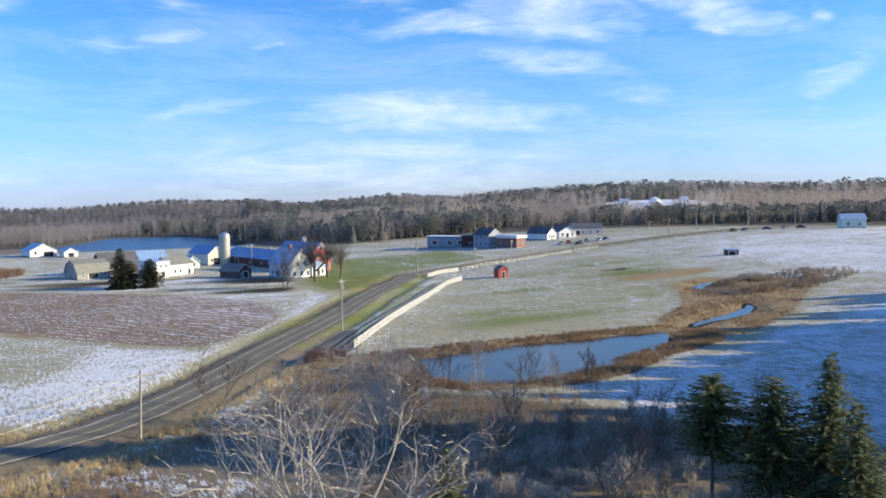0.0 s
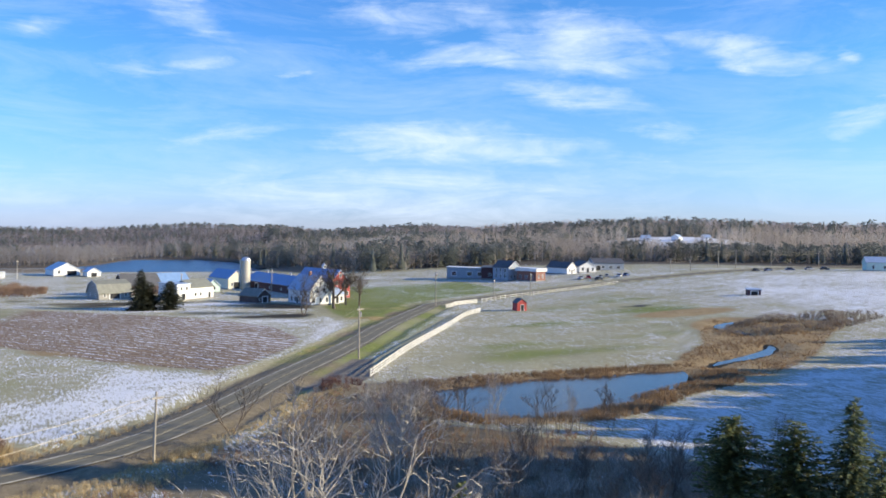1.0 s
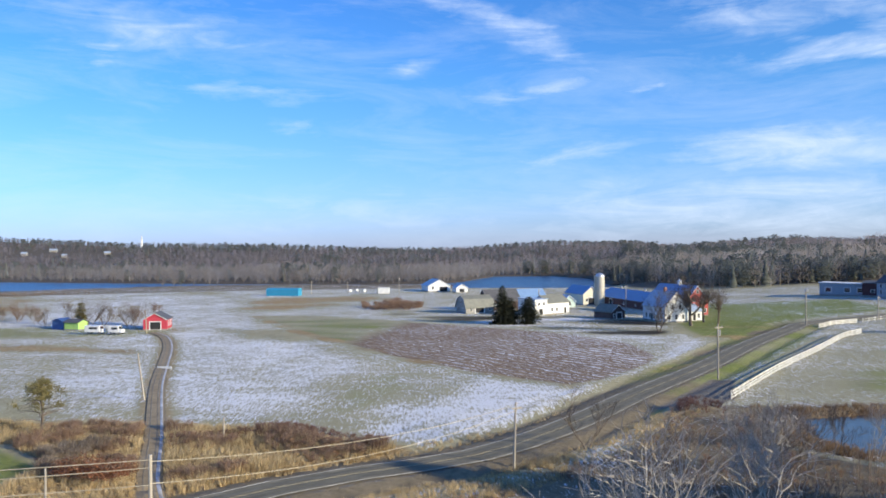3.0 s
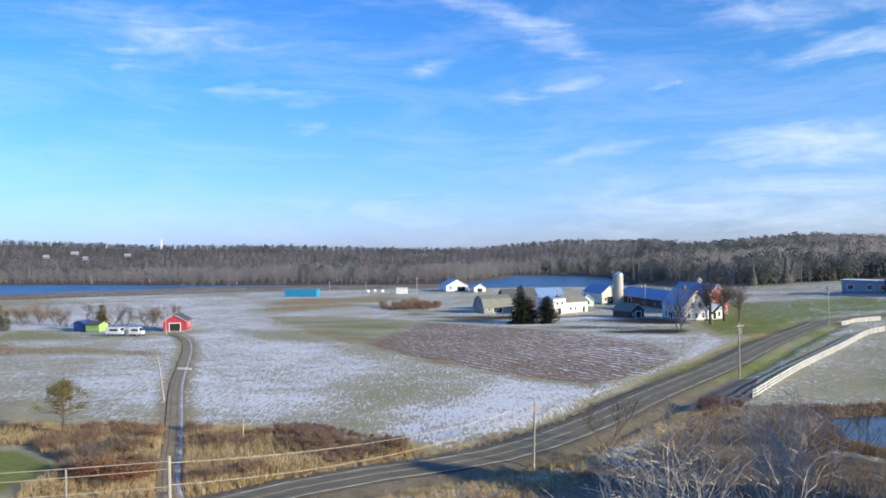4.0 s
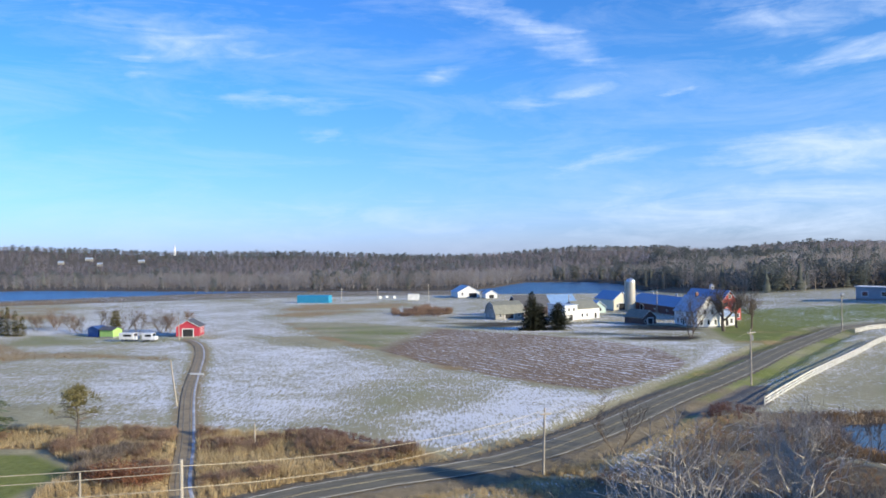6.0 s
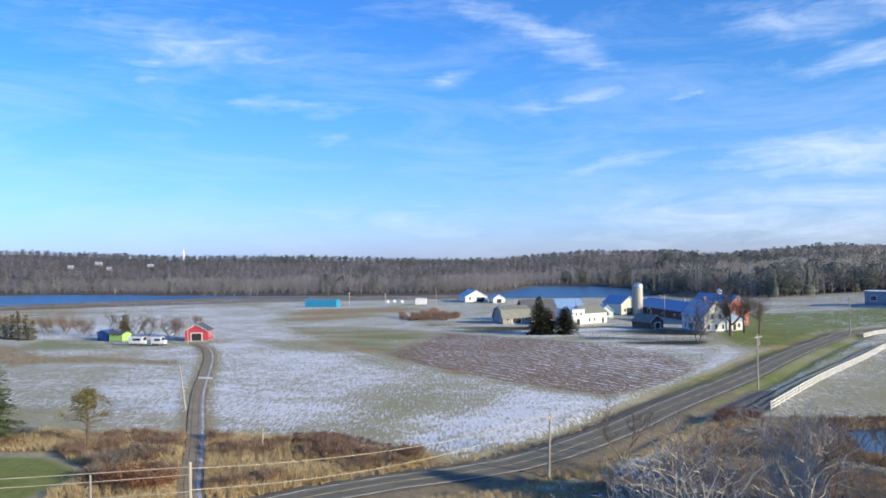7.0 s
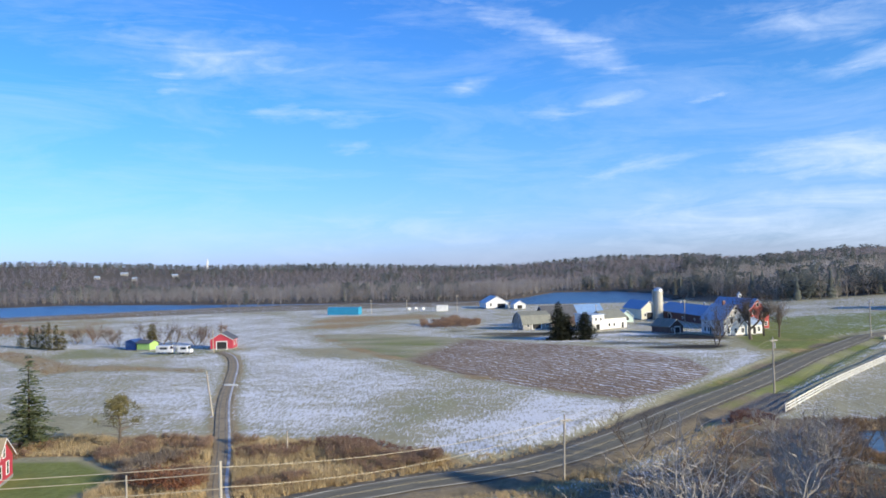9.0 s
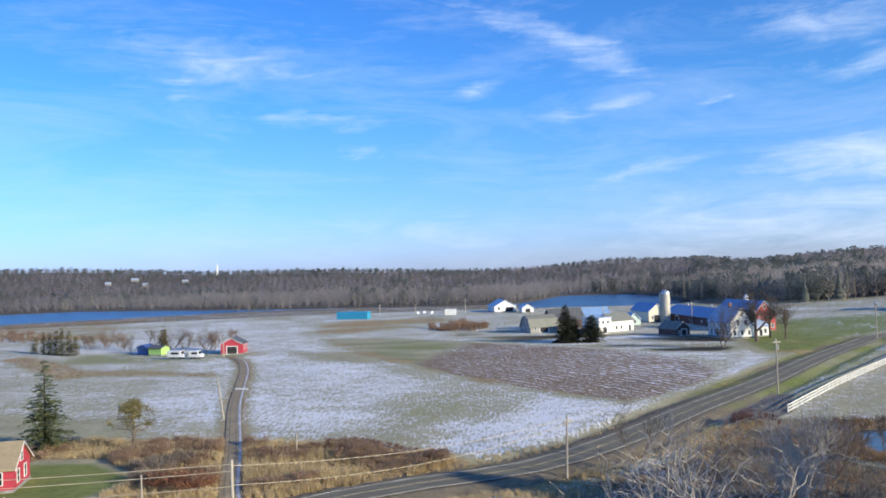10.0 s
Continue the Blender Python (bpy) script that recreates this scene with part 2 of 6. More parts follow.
    tree.links.new(b.outputs[0], shader.inputs["Normal"])
    return m


GROUND = ground_material()
# the river's base is blue to paint in the sky's reflection
POND, RIVER = water("pond_water", (0.016, 0.024, 0.034), 0.04, 0.12), water("sky_tinted_river_water", (0.018, 0.06, 0.13), 0.3, 0.3)
ASPHALT = surface("asphalt", (0.118, 0.106, 0.070), (0.198, 0.178, 0.118), 0.5, 0.92, 0.3, fine=9, world_space=True)
WORN = surface("worn_asphalt", (0.14, 0.125, 0.085), (0.235, 0.211, 0.145), 0.6, 0.92, 0.3, fine=9, world_space=True)
GRAVEL = surface("damp_gravel", (0.19, 0.155, 0.105), (0.33, 0.275, 0.19), 0.5, 0.95, 0.5, world_space=True)
RUT = surface("wet_track", (0.25, 0.185, 0.10), (0.42, 0.325, 0.185), 0.7, 0.9, 0.4, world_space=True)
ICE = surface("icy_rut", (0.16, 0.14, 0.11), (0.80, 0.80, 0.80), 0.6, 0.6, 0.2, world_space=True)
LINE = surface("road_line", (0.22, 0.20, 0.165), (0.55, 0.52, 0.46), 0.5, 0.7, 0.1, world_space=True)
YELLOW = surface("road_yellow_line", (0.26, 0.215, 0.13), (0.50, 0.42, 0.25), 0.5, 0.7, 0.1, world_space=True)
WHITE = boards("white_clapboard", (0.66, 0.65, 0.62), (0.82, 0.81, 0.78), 0.14)
CREAM = boards("cream_metal_wall", (0.62, 0.57, 0.42), (0.76, 0.71, 0.55), 0.3, True)
RED = boards("red_boards", (0.30, 0.035, 0.03), (0.46, 0.06, 0.05), 0.2, True)
CRIMSON = boards("crimson_clapboard", (0.36, 0.03, 0.05), (0.48, 0.045, 0.07), 0.15)
MAROON = boards("maroon_boards", (0.05, 0.014, 0.016), (0.085, 0.026, 0.026), 0.2, True)
BROWNWOOD = boards("weathered_brown_boards", (0.055, 0.032, 0.028), (0.11, 0.066, 0.055), 0.2, True)
MINT = boards("pale_mint_boards", (0.45, 0.58, 0.50), (0.60, 0.72, 0.64), 0.2, True)
GREYBLUE = boards("grey_blue_panels", (0.22, 0.25, 0.29), (0.32, 0.36, 0.40), 0.5, True)
LIME = boards("lime_green_panels", (0.29, 0.50, 0.11), (0.41, 0.62, 0.19), 0.3, True)
TAUPE = boards("grey_shingle_wall", (0.22, 0.21, 0.19), (0.32, 0.31, 0.28), 0.15)
TIN = boards("snow_dusted_tin_roof", (0.27, 0.34, 0.45), (0.44, 0.52, 0.63), 0.45, True, 0.4, 0.3)
TAR = boards("dark_shingle_roof", (0.06, 0.06, 0.065), (0.12, 0.12, 0.125), 0.15)
MOSS = boards("grey_green_shingle_roof", (0.14, 0.145, 0.12), (0.23, 0.23, 0.19), 0.18)
TANROOF = boards("tan_shingle_roof", (0.25, 0.195, 0.115), (0.37, 0.295, 0.18), 0.18)
FROSTROOF = boards("frosted_roof", (0.55, 0.57, 0.60), (0.75, 0.77, 0.79), 0.3, True)
TRIM = surface("white_trim", (0.70, 0.70, 0.68), (0.84, 0.84, 0.82), 1.5, 0.6, 0.1)
FENCE = surface("white_fence_paint", (0.66, 0.63, 0.55), (0.84, 0.81, 0.74), 1.2, 0.6, 0.15)
GLASS = surface("dark_window_glass", (0.02, 0.025, 0.03), (0.04, 0.05, 0.06), 1, 0.08, 0.0)
DARK = surface("dark_opening", (0.012, 0.012, 0.014), (0.03, 0.03, 0.032), 1, 0.8, 0.1)
STONE = surface("foundation_stone", (0.2, 0.19, 0.18), (0.36, 0.35, 0.33), 2, 0.9, 0.4)
BRICK = boards("red_brown_brick", (0.15, 0.06, 0.045), (0.24, 0.10, 0.07), 0.2)
STAVE = boards("concrete_stave", (0.42, 0.385, 0.30), (0.57, 0.53, 0.43), 0.75)
DOME = surface("silver_dome", (0.55, 0.56, 0.58), (0.72, 0.73, 0.75), 1, 0.35, 0.1, 0.7)
BLUETARP = boards("bright_blue_sheet", (0.022, 0.21, 0.37), (0.045, 0.30, 0.47), 0.6, True, 0.5)
NAVY = boards("navy_tarpaulin", (0.03, 0.08, 0.24), (0.06, 0.13, 0.34), 0.6, True, 0.5)
POLE = surface("weathered_pole", (0.30, 0.26, 0.21), (0.50, 0.45, 0.37), 2, 0.85, 0.4, stretch=(3, 3, 0.3))
CABLE = surface("cable", (0.45, 0.38, 0.26), (0.6, 0.52, 0.38), 2, 0.6, 0)
METAL = surface("grey_metal", (0.3, 0.3, 0.31), (0.45, 0.45, 0.46), 3, 0.4, 0.1, 0.8)
BARK = surface("pale_bark", (0.30, 0.26, 0.21), (0.60, 0.54, 0.45), 1.4, 0.9, 0.5, stretch=(3, 3, 0.5), spread=0.15, island=True)
DARKBARK = surface("dark_bark", (0.075, 0.058, 0.045), (0.17, 0.135, 0.105), 1.5, 0.9, 0.5, stretch=(3, 3, 0.5))
TWIG = surface("grey_brown_twigs", (0.19, 0.15, 0.115), (0.38, 0.31, 0.24), 0.8, 0.9, 0.0, spread=0.35, island=True, thin=0.4)
FIRNEEDLE = surface("dark_fir_needles", (0.035, 0.042, 0.028), (0.085, 0.092, 0.055), 0.9, 0.75, 0.2, spread=0.4, island=True, thin=0.3)
NEEDLE = surface("spruce_needles", (0.14, 0.17, 0.085), (0.31, 0.35, 0.18), 0.9, 0.75, 0.2, spread=0.4, island=True, thin=0.55)
PINENEEDLE = surface("pine_needles", (0.13, 0.155, 0.06), (0.31, 0.33, 0.135), 0.9, 0.75, 0.2, spread=0.4, island=True, thin=0.55)
HEDGE = surface("cedar_foliage", (0.22, 0.19, 0.075), (0.42, 0.36, 0.16), 0.9, 0.8, 0.2, spread=0.35, island=True, thin=0.6)
THICKET = surface("rusty_twigs", (0.24, 0.15, 0.10), (0.46, 0.32, 0.22), 0.3, 0.9, 0.0, spread=0.3, island=True, thin=0.4)
BRAMBLE = surface("bramble_canes", (0.13, 0.065, 0.055), (0.29, 0.165, 0.13), 0.3, 0.9, 0.0, spread=0.3, island=True, thin=0.4)
RUST = surface("rust_leaves", (0.16, 0.06, 0.03), (0.36, 0.165, 0.085), 0.8, 0.85, 0.0, spread=0.4, island=True, thin=0.4)
STRAW = surface("straw_reeds", (0.40, 0.295, 0.15), (0.78, 0.62, 0.36), 0.12, 0.85, 0.0, spread=0.35, island=True, world_space=True, thin=0.4)
CATTAIL = surface("cattail_reeds", (0.19, 0.115, 0.060), (0.44, 0.30, 0.17), 0.2, 0.85, 0.0, spread=0.35, island=True, world_space=True, thin=0.4)
# base colours of FARWOOD, HILLWOOD, FARPINE paled to stand in for distance haze
FARWOOD = surface("hazed_bare_far_woods", (0.29, 0.25, 0.21), (0.64, 0.565, 0.49), 0.02, 0.9, 0.0, spread=0.05, island=True, world_space=True, thin=0.65)
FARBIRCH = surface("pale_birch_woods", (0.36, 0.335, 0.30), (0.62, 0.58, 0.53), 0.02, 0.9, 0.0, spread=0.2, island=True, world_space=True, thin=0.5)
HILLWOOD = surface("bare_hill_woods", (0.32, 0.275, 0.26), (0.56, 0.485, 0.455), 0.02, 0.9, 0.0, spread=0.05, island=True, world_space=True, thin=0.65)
FARPINE = surface("hazed_far_conifers", (0.23, 0.25, 0.225), (0.375, 0.395, 0.345), 0.02, 0.85, 0.0, spread=0.07, island=True, world_space=True, thin=0.7)
# tin roof whose blue paints in shade and reflected sky
BLUEROOF = boards("sky_tinted_tin_roof", (0.13, 0.22, 0.40), (0.21, 0.33, 0.53), 0.45, True, 0.45, 0.3)


# ---- land ----
def sm(v, a, b):
    k = np.clip((np.asarray(v, float) - a) / (b - a), 0.0, 1.0)
    return k * k * (3 - 2 * k)


def inside(x, y, ring):
    """Signed distance to a closed outline, positive inside."""
    x, y = np.asarray(x, float), np.asarray(y, float)
    best, odd = np.full(x.shape, 1e9), np.zeros(x.shape, bool)
    for (ax, ay), (bx, by) in zip(ring, ring[1:] + ring[:1]):
        dx, dy = bx - ax, by - ay
        k = np.clip(((x - ax) * dx + (y - ay) * dy) / (dx * dx + dy * dy), 0, 1)
        best = np.minimum(best, np.hypot(x - ax - k * dx, y - ay - k * dy))
        if ay != by:
            odd ^= ((ay > y) != (by > y)) & (x < (bx - ax) * (y - ay) / (by - ay) + ax)
    return np.where(odd, best, -best)


def along(x, y, line):
    """Distance to an open line."""
    x, y = np.atleast_1d(np.asarray(x, float)), np.atleast_1d(np.asarray(y, float))
    best = np.full(x.shape, 1e9)
    if len(x) > 50:
        xs, ys = [p[0] for p in line], [p[1] for p in line]
        close = (x > min(xs) - 30) & (x < max(xs) + 30) & (y > min(ys) - 30) & (y < max(ys) + 30)
        if not close.all():
            best[close] = along(x[close], y[close], line)
            return best
    for (ax, ay), (bx, by) in zip(line, line[1:]):
        dx, dy = bx - ax, by - ay
        k = np.clip(((x - ax) * dx + (y - ay) * dy) / (dx * dx + dy * dy), 0, 1)
        best = np.minimum(best, np.hypot(x - ax - k * dx, y - ay - k * dy))
    return best


def curve_through(points, step):
    """Points at even steps on a smooth line through the given ones."""
    p = [Vector(q) for q in points]
    p = [2 * p[0] - p[1], *p, 2 * p[-1] - p[-2]]
    out = []
    for a, b, c, d in zip(p, p[1:], p[2:], p[3:]):
        n = max(1, int((c - b).length / step))
        for i in range(n):
            t = i / n
            out.append(0.5 * (2 * b + (c - a) * t + (2 * a - 5 * b + 4 * c - d) * t * t + (3 * b - a - 3 * c + d) * t ** 3))
    return [tuple(v) for v in out] + [tuple(p[-2])]


ROAD = curve_through([(-75, 20), (-40, 56.5), (-15, 82), (6, 94), (21, 111.5), (34, 131), (57, 163), (80, 198), (106, 233), (121, 249), (160, 263.5), (197, 275), (236, 284), (310, 294), (420, 300), (600, 290)], 7.0)
TRACK = curve_through([(-23, 74), (-28, 83), (-35, 106), (-47, 144), (-55.5, 175), (-63, 202), (-71, 225), (-79, 240)], 2.0)
POND_EDGE = [(50, 103), (55, 111), (64, 112.5), (75, 113), (92, 112), (102, 110.5), (99, 106), (88, 102.5), (75, 96.5), (66, 93.5), (60, 93), (53, 96)]
CREEKS = [curve_through([(112, 114.5), (118, 117), (124, 118), (131, 120.5), (137, 123.5), (140, 127)], 2.0), curve_through([(149, 142), (151, 147), (151.5, 152), (156, 157), (163, 160)], 2.0)]
CREEK = CREEKS[0] + CREEKS[1]
FAR_BANK = [(-60, 900), (-40, 900), (-28, 880), (-20, 770), (-14, 715), (-10, 690), (-3, 662), (1.5, 668), (3, 715), (5, 830), (9, 840), (11.5, 780), (13, 640), (20, 640)]
NEAR_BANK = [(-60, 665), (-30, 670), (-22, 685), (-17, 700), (-10, 688), (-3, 660), (1.5, 662), (3.2, 598), (9, 590), (13, 600), (20, 640)]


# the skyline's wooded hills: compass way, distance of the crest, height of the land there
RIDGE = [(-75, 2100, 46), (-28.5, 2100, 48), (-20, 2100, 32), (-11, 2100, 28), (-3, 2100, 17), (0, 2100, 15), (4.6, 2100, 19), (8.5, 2000, 23), (14, 1900, 17),
         (18, 1700, 8), (20, 1600, 16), (23, 1450, 24), (28.5, 1350, 25), (32, 1300, 32), (40, 1250, 39), (43, 1250, 40), (49, 1250, 34), (56, 1250, 34), (75, 1250, 30)]


def water_band(x, y):
    """How far inside the river: positive on the water."""
    r, az = np.hypot(x, y), np.degrees(np.arctan2(x, y))
    near = np.interp(az, [a for a, _ in NEAR_BANK], [b for _, b in NEAR_BANK])
    far = np.interp(az, [a for a, _ in FAR_BANK], [b for _, b in FAR_BANK])
    return np.where((az > -60) & (az < 14.5), np.minimum(r - near, far - r), -50.0), r, az, near, far


def bare_land(x, y):
    """Height of the land without pond, creek and ditches."""
    x, y = np.asarray(x, float), np.asarray(y, float)
    band, r, az, near, far = water_band(x, y)
    z = 9.0 * sm(x, 80, 350) * sm(y, -60, 120)
    crest = np.interp(az, [k[0] for k in RIDGE], [k[1] for k in RIDGE])
    high = np.interp(az, [k[0] for k in RIDGE], [k[2] for k in RIDGE])
    z = z + (high - 9.0 * sm(az, 14, 30)) * sm(r, np.where(az > 14, 600, 1000), crest)
    z = z + 8.0 * np.exp(-((x - 520) ** 2 + (y - 580) ** 2) / 110.0 ** 2)
    z = z + 1.2 * sm(y, 60, 20) * sm(np.abs(x), 70, 30)
    low = sm(r, 480, 590) * sm(az, 19, 12) * sm(az, -75, -55)
    return z - 4.6 * low * sm(r, 1500, 900) - 3.5 * sm(band, -10, 8)


def land(x, y):
    """Height of the land."""
    x, y = np.atleast_1d(np.asarray(x, float)), np.atleast_1d(np.asarray(y, float))
    z = bare_land(x, y)
    near = np.hypot(x, y) < 460
    u, v, w = x[near], y[near], z[near]
    if len(u):
        pond = np.maximum(inside(u, v, POND_EDGE), 1.2 - np.minimum(along(u, v, CREEKS[0]), along(u, v, CREEKS[1])))
        w = w * (1 - sm(pond, -14, -2)) + (-0.75 * sm(pond, -6, 3.0)) + w * sm(pond, -14, -2) * sm(u, 104, 112)
        ditch = along(u, v, ROAD)
        w = w + 0.9 * np.exp(-((u - 40.0) ** 2 + (v - 119.0) ** 2) / 3.2 ** 2)
        z[near] = w - 0.45 * sm(ditch, 4.2, 5.4) * sm(ditch, 8.5, 6.5)
    return z


def ground_z(x, y):
    return float(land(x, y)[0])


PLOUGH = [(-60, 296), (-40, 296), (-16, 277), (11, 252), (29, 237), (41, 223), (51, 203), (51, 179), (47, 169), (40, 158), (32, 147), (25, 143), (17, 150), (8, 160), (-6, 182), (-20, 207), (-38, 241)]
BRIGHT = [(-11, 105), (-6, 117), (3, 137), (10, 154), (18, 147), (24, 140), (32, 145), (46, 165), (59, 195), (70, 225), (82, 227), (66, 190), (44, 155), (28, 131), (17, 116), (8, 105), (1, 99), (-6, 102)]
FROST = [(-34, 116), (-18, 110), (0, 100), (12, 148), (-4, 166), (-28, 218), (-62, 296), (-80, 385), (-122, 470), (-215, 450), (-150, 262), (-92, 215), (-74, 140), (-58, 128)]
YARD = [(-19, 318), (12, 318), (43, 292), (74, 268), (80, 250), (70, 226), (54, 190), (52, 208), (42, 229), (29, 244), (12, 262), (-13, 287)]
LAWN = [(80, 232), (92, 236), (118, 256), (165, 278), (172, 330), (112, 335), (84, 275), (80, 250)]
VERGE = [(50, 146), (58, 160), (80, 194), (108, 231), (113, 222), (74, 166), (58, 144)]
HOUSE_LAWN = [(-95, 60), (-46, 70), (-42, 92), (-52, 101), (-75, 100), (-95, 95)]
FRONT_LAWN = [(72, 216), (74, 236), (78, 258), (96, 252), (110, 248), (98, 228), (84, 208)]
SHED_LAWN = [(-132, 226), (-82, 226), (-70, 240), (-72, 256), (-138, 262)]
PASTURE = [(58, 128), (118, 210), (185, 255), (200, 215), (165, 160), (120, 128), (80, 118)]
HIGH_SNOW = [(185, 205), (240, 268), (420, 275), (430, 110), (190, 128)]
SLOPE = [(54, 82), (80, 91), (110, 101), (160, 112), (300, 125), (260, -40), (90, 20), (64, 60)]
SCRUB = [(-12, 72), (10, 84), (26, 98), (38, 122), (52, 122), (53, 90), (62, 66), (66, 20), (20, -10), (-40, 20)]
REEDS = [(-70, 103), (-62, 115), (-42, 113), (-22, 109), (-3, 98), (-9, 92), (-19, 86), (-31, 77), (-42, 72), (-44, 92), (-52, 103)]
MARSH = [(100, 106), (112, 124), (128, 134), (142, 150), (160, 165), (176, 152), (186, 143), (160, 128), (135, 111), (112, 101)]
BROWN_BANK = [(-66, 190), (-69, 197), (-92, 207), (-111, 212), (-134, 238), (-154, 256), (-158, 248), (-126, 213), (-106, 190), (-103, 197), (-86, 197)]
FAR_MARSH = [(-310, 505), (-242, 478), (-196, 425), (-160, 335), (-150, 318), (-215, 340), (-265, 400)]
GREEN_PATCH = [(-19, 123), (-19, 145), (-12, 165), (-1, 159), (3, 144), (-2, 126), (-8, 117), (-11, 110), (-16, 113)]
ROUGH_FIELD = [(-72, 330), (-80, 375), (-76, 405), (-50, 410), (-24, 440), (-20, 395), (-38, 350), (-55, 325)]
YELLOW_FIELD = [(-60, 246), (-52, 228), (-34, 214), (-28, 222), (-42, 244)]
SAND = [(-90, 116), (-67, 118), (-57, 119), (-60, 126), (-66, 133), (-76, 133), (-92, 138)]


def weights(x, y):
    """Shares of snow, green, plough, reed and of scrub, wood, wet, track on the land; wet also holds the yard's painted
    shade.
    """
    band, r, az, near, far = water_band(x, y)
    streak = np.array([noise.noise((a * 0.02, b * 0.09, 4.0)) for a, b in zip(x, y)])
    snow = 0.60 + 0.06 * sm(r, 230, 330) * sm(az, 5, -5)
    snow = np.maximum(snow, (0.785 - 0.03 * sm(x, -30, -75)) * sm(inside(x, y, FROST), -14, 12))
    snow = np.maximum(snow, 0.88 * sm(inside(x, y, BRIGHT), -9, 6))
    snow = np.maximum(snow, 0.80 * sm(inside(x, y, HIGH_SNOW), -30, 30))
    snow = np.maximum(snow, 0.78 * sm(inside(x, y, SLOPE), -4, 6))
    snow = np.maximum(snow, 1.2 * sm(np.hypot(x - 505, y - 560), 90, 50))
    yard = sm(inside(x, y, YARD), -4, 6)
    patch = sm(inside(x, y, GREEN_PATCH), -7, 8)
    snow = snow - 0.13 * patch
    plough = sm(inside(x, y, PLOUGH), -2, 2)
    snow = snow * (1 - plough) + (0.30 + 0.05 * sm(x, 10, 40)) * plough
    snow, plough = snow * (1 - yard) + (0.56 + 0.8 * streak) * yard, plough * (1 - yard)
    green = np.zeros_like(x)
    for ring, share in ((LAWN, 0.78), (VERGE, 0.60), (HOUSE_LAWN, 1.0), (FRONT_LAWN, 0.66), (SHED_LAWN, 0.48), (PASTURE, 0.0)):
        green = np.maximum(green, share * sm(inside(x, y, ring), -4, 6))
    green = np.maximum(green, 0.42 * patch)
    west = sm(x - 0.25 * (y - 200), -4, -32) * plough
    green = np.maximum(green, (0.34 + 0.5 * streak) * west)
    snow = snow + 0.06 * west
    plough = plough * (1 - 0.75 * west)
    green = np.maximum(green, (0.43 + 0.5 * streak) * sm(inside(x, y, PASTURE), -14, 18))
    side = along(x, y, ROAD)
    left = (1 - sm(inside(x, y, VERGE), -4, 1)) * sm(side, 9.5, 7) * sm(x, 20, 40) * sm(x, 130, 110)
    green = np.maximum(green, (0.60 + 0.4 * streak) * left)
    kerbside = sm(inside(x, y, VERGE), -6, -1) * sm(side, 9, 6)
    green = np.maximum(green, (0.52 + 0.3 * streak) * kerbside)
    reed = np.maximum(sm(inside(x, y, REEDS), -4, 2), sm(inside(x, y, MARSH), -4, 4))
    pond = inside(x, y, POND_EDGE)
    reed = np.maximum(reed, sm(pond, -9, -5))
    reed = np.maximum(reed, 0.8 * sm(along(x, y, CREEK), 11, 5))
    snow = snow - 0.24 * sm(inside(x, y, YELLOW_FIELD), -6, 5) - 0.45 * sm(inside(x, y, SAND), -5, 3)
    reed = np.maximum(reed, 0.4 * sm(inside(x, y, YELLOW_FIELD), -6, 4))
    reed = np.maximum(reed, (0.55 + 0.6 * streak) * sm(inside(x, y, ROUGH_FIELD), -10, 8))
    reed = np.maximum(reed, 0.85 * sm(np.hypot((x - 166) / 2.0, (y - 181) * 1.3), 13, 6))
    puddle = sm(np.hypot((x - 166) / 2.2, y - 203), 4.0, 2.5)
    reed = np.maximum(reed, 0.45 * sm(side, 9, 5) * sm(x, 52, 30))
    reed = np.maximum(reed, (0.40 + 0.4 * streak) * left)
    reed = np.maximum(reed, (0.36 + 0.6 * streak) * sm(inside(x, y, FRONT_LAWN), -3, 4))
    reed = np.maximum(reed, 0.52 * sm(along(x, y, TRACK), 4.0, 1.8))
    # darker, less snowy line painted where the board fence's shadow lies
    fence_shade = sm(along(x, y, [(44, 128), (54, 140.5), (67, 158.5), (85, 185), (106, 213)]), 1.5, 0.7)
    reed = np.maximum(reed, 0.95 * sm(np.abs(r - far - 5), 9, 4) * (az > -60) * (az < 14))
    reed = reed * (1 - sm(inside(x, y, HOUSE_LAWN), -3, 1))
    scrub = sm(inside(x, y, SCRUB), -4, 4)
    reed = np.maximum(reed, 0.54 * sm(inside(x, y, BROWN_BANK), -3, 2))
    reed = np.maximum(reed, (0.42 + 0.6 * streak) * sm(along(x, y, [(-60, 294), (-38, 241), (-20, 207), (-6, 182), (8, 160), (17, 150), (25, 143)]), 4.0, 1.5))
    reed = np.maximum(reed, (0.42 + 0.8 * streak) * sm(inside(x, y, FAR_MARSH), -12, 12))
    reed = np.maximum(reed, 0.9 * streak * sm(r, 360, 430) * sm(az, -10, -14) * sm(r, 600, 560))
    scrub = np.maximum(scrub, 0.75 * sm(side, 9, 5) * sm(x, 52, 30))
    scrub = np.maximum(scrub, (0.48 - 0.6 * streak) * left)
    scrub = np.maximum(scrub, 0.75 * sm(r, 470, 520) * sm(az, 12, 8))
    wood = np.maximum(sm(r, far - 8, far + 8) * (az > -60) * (az < 14), sm(r, 430, 520) * sm(az, 12, 16))
    wood = np.maximum(wood, sm(r, 600, 700) * ((az < -60) | (az > 14)))
    wood = wood * (1 - sm(np.hypot(x - 505, y - 560), 90, 50))
    wood = np.maximum(wood, sm(inside(x, y, [(72, 36), (100, 42), (230, 52), (240, -60), (60, -60), (68, 10)]), -4, 4))
    snow = snow - 0.25 * green * sm(x, 120, 90) - 0.12 * green
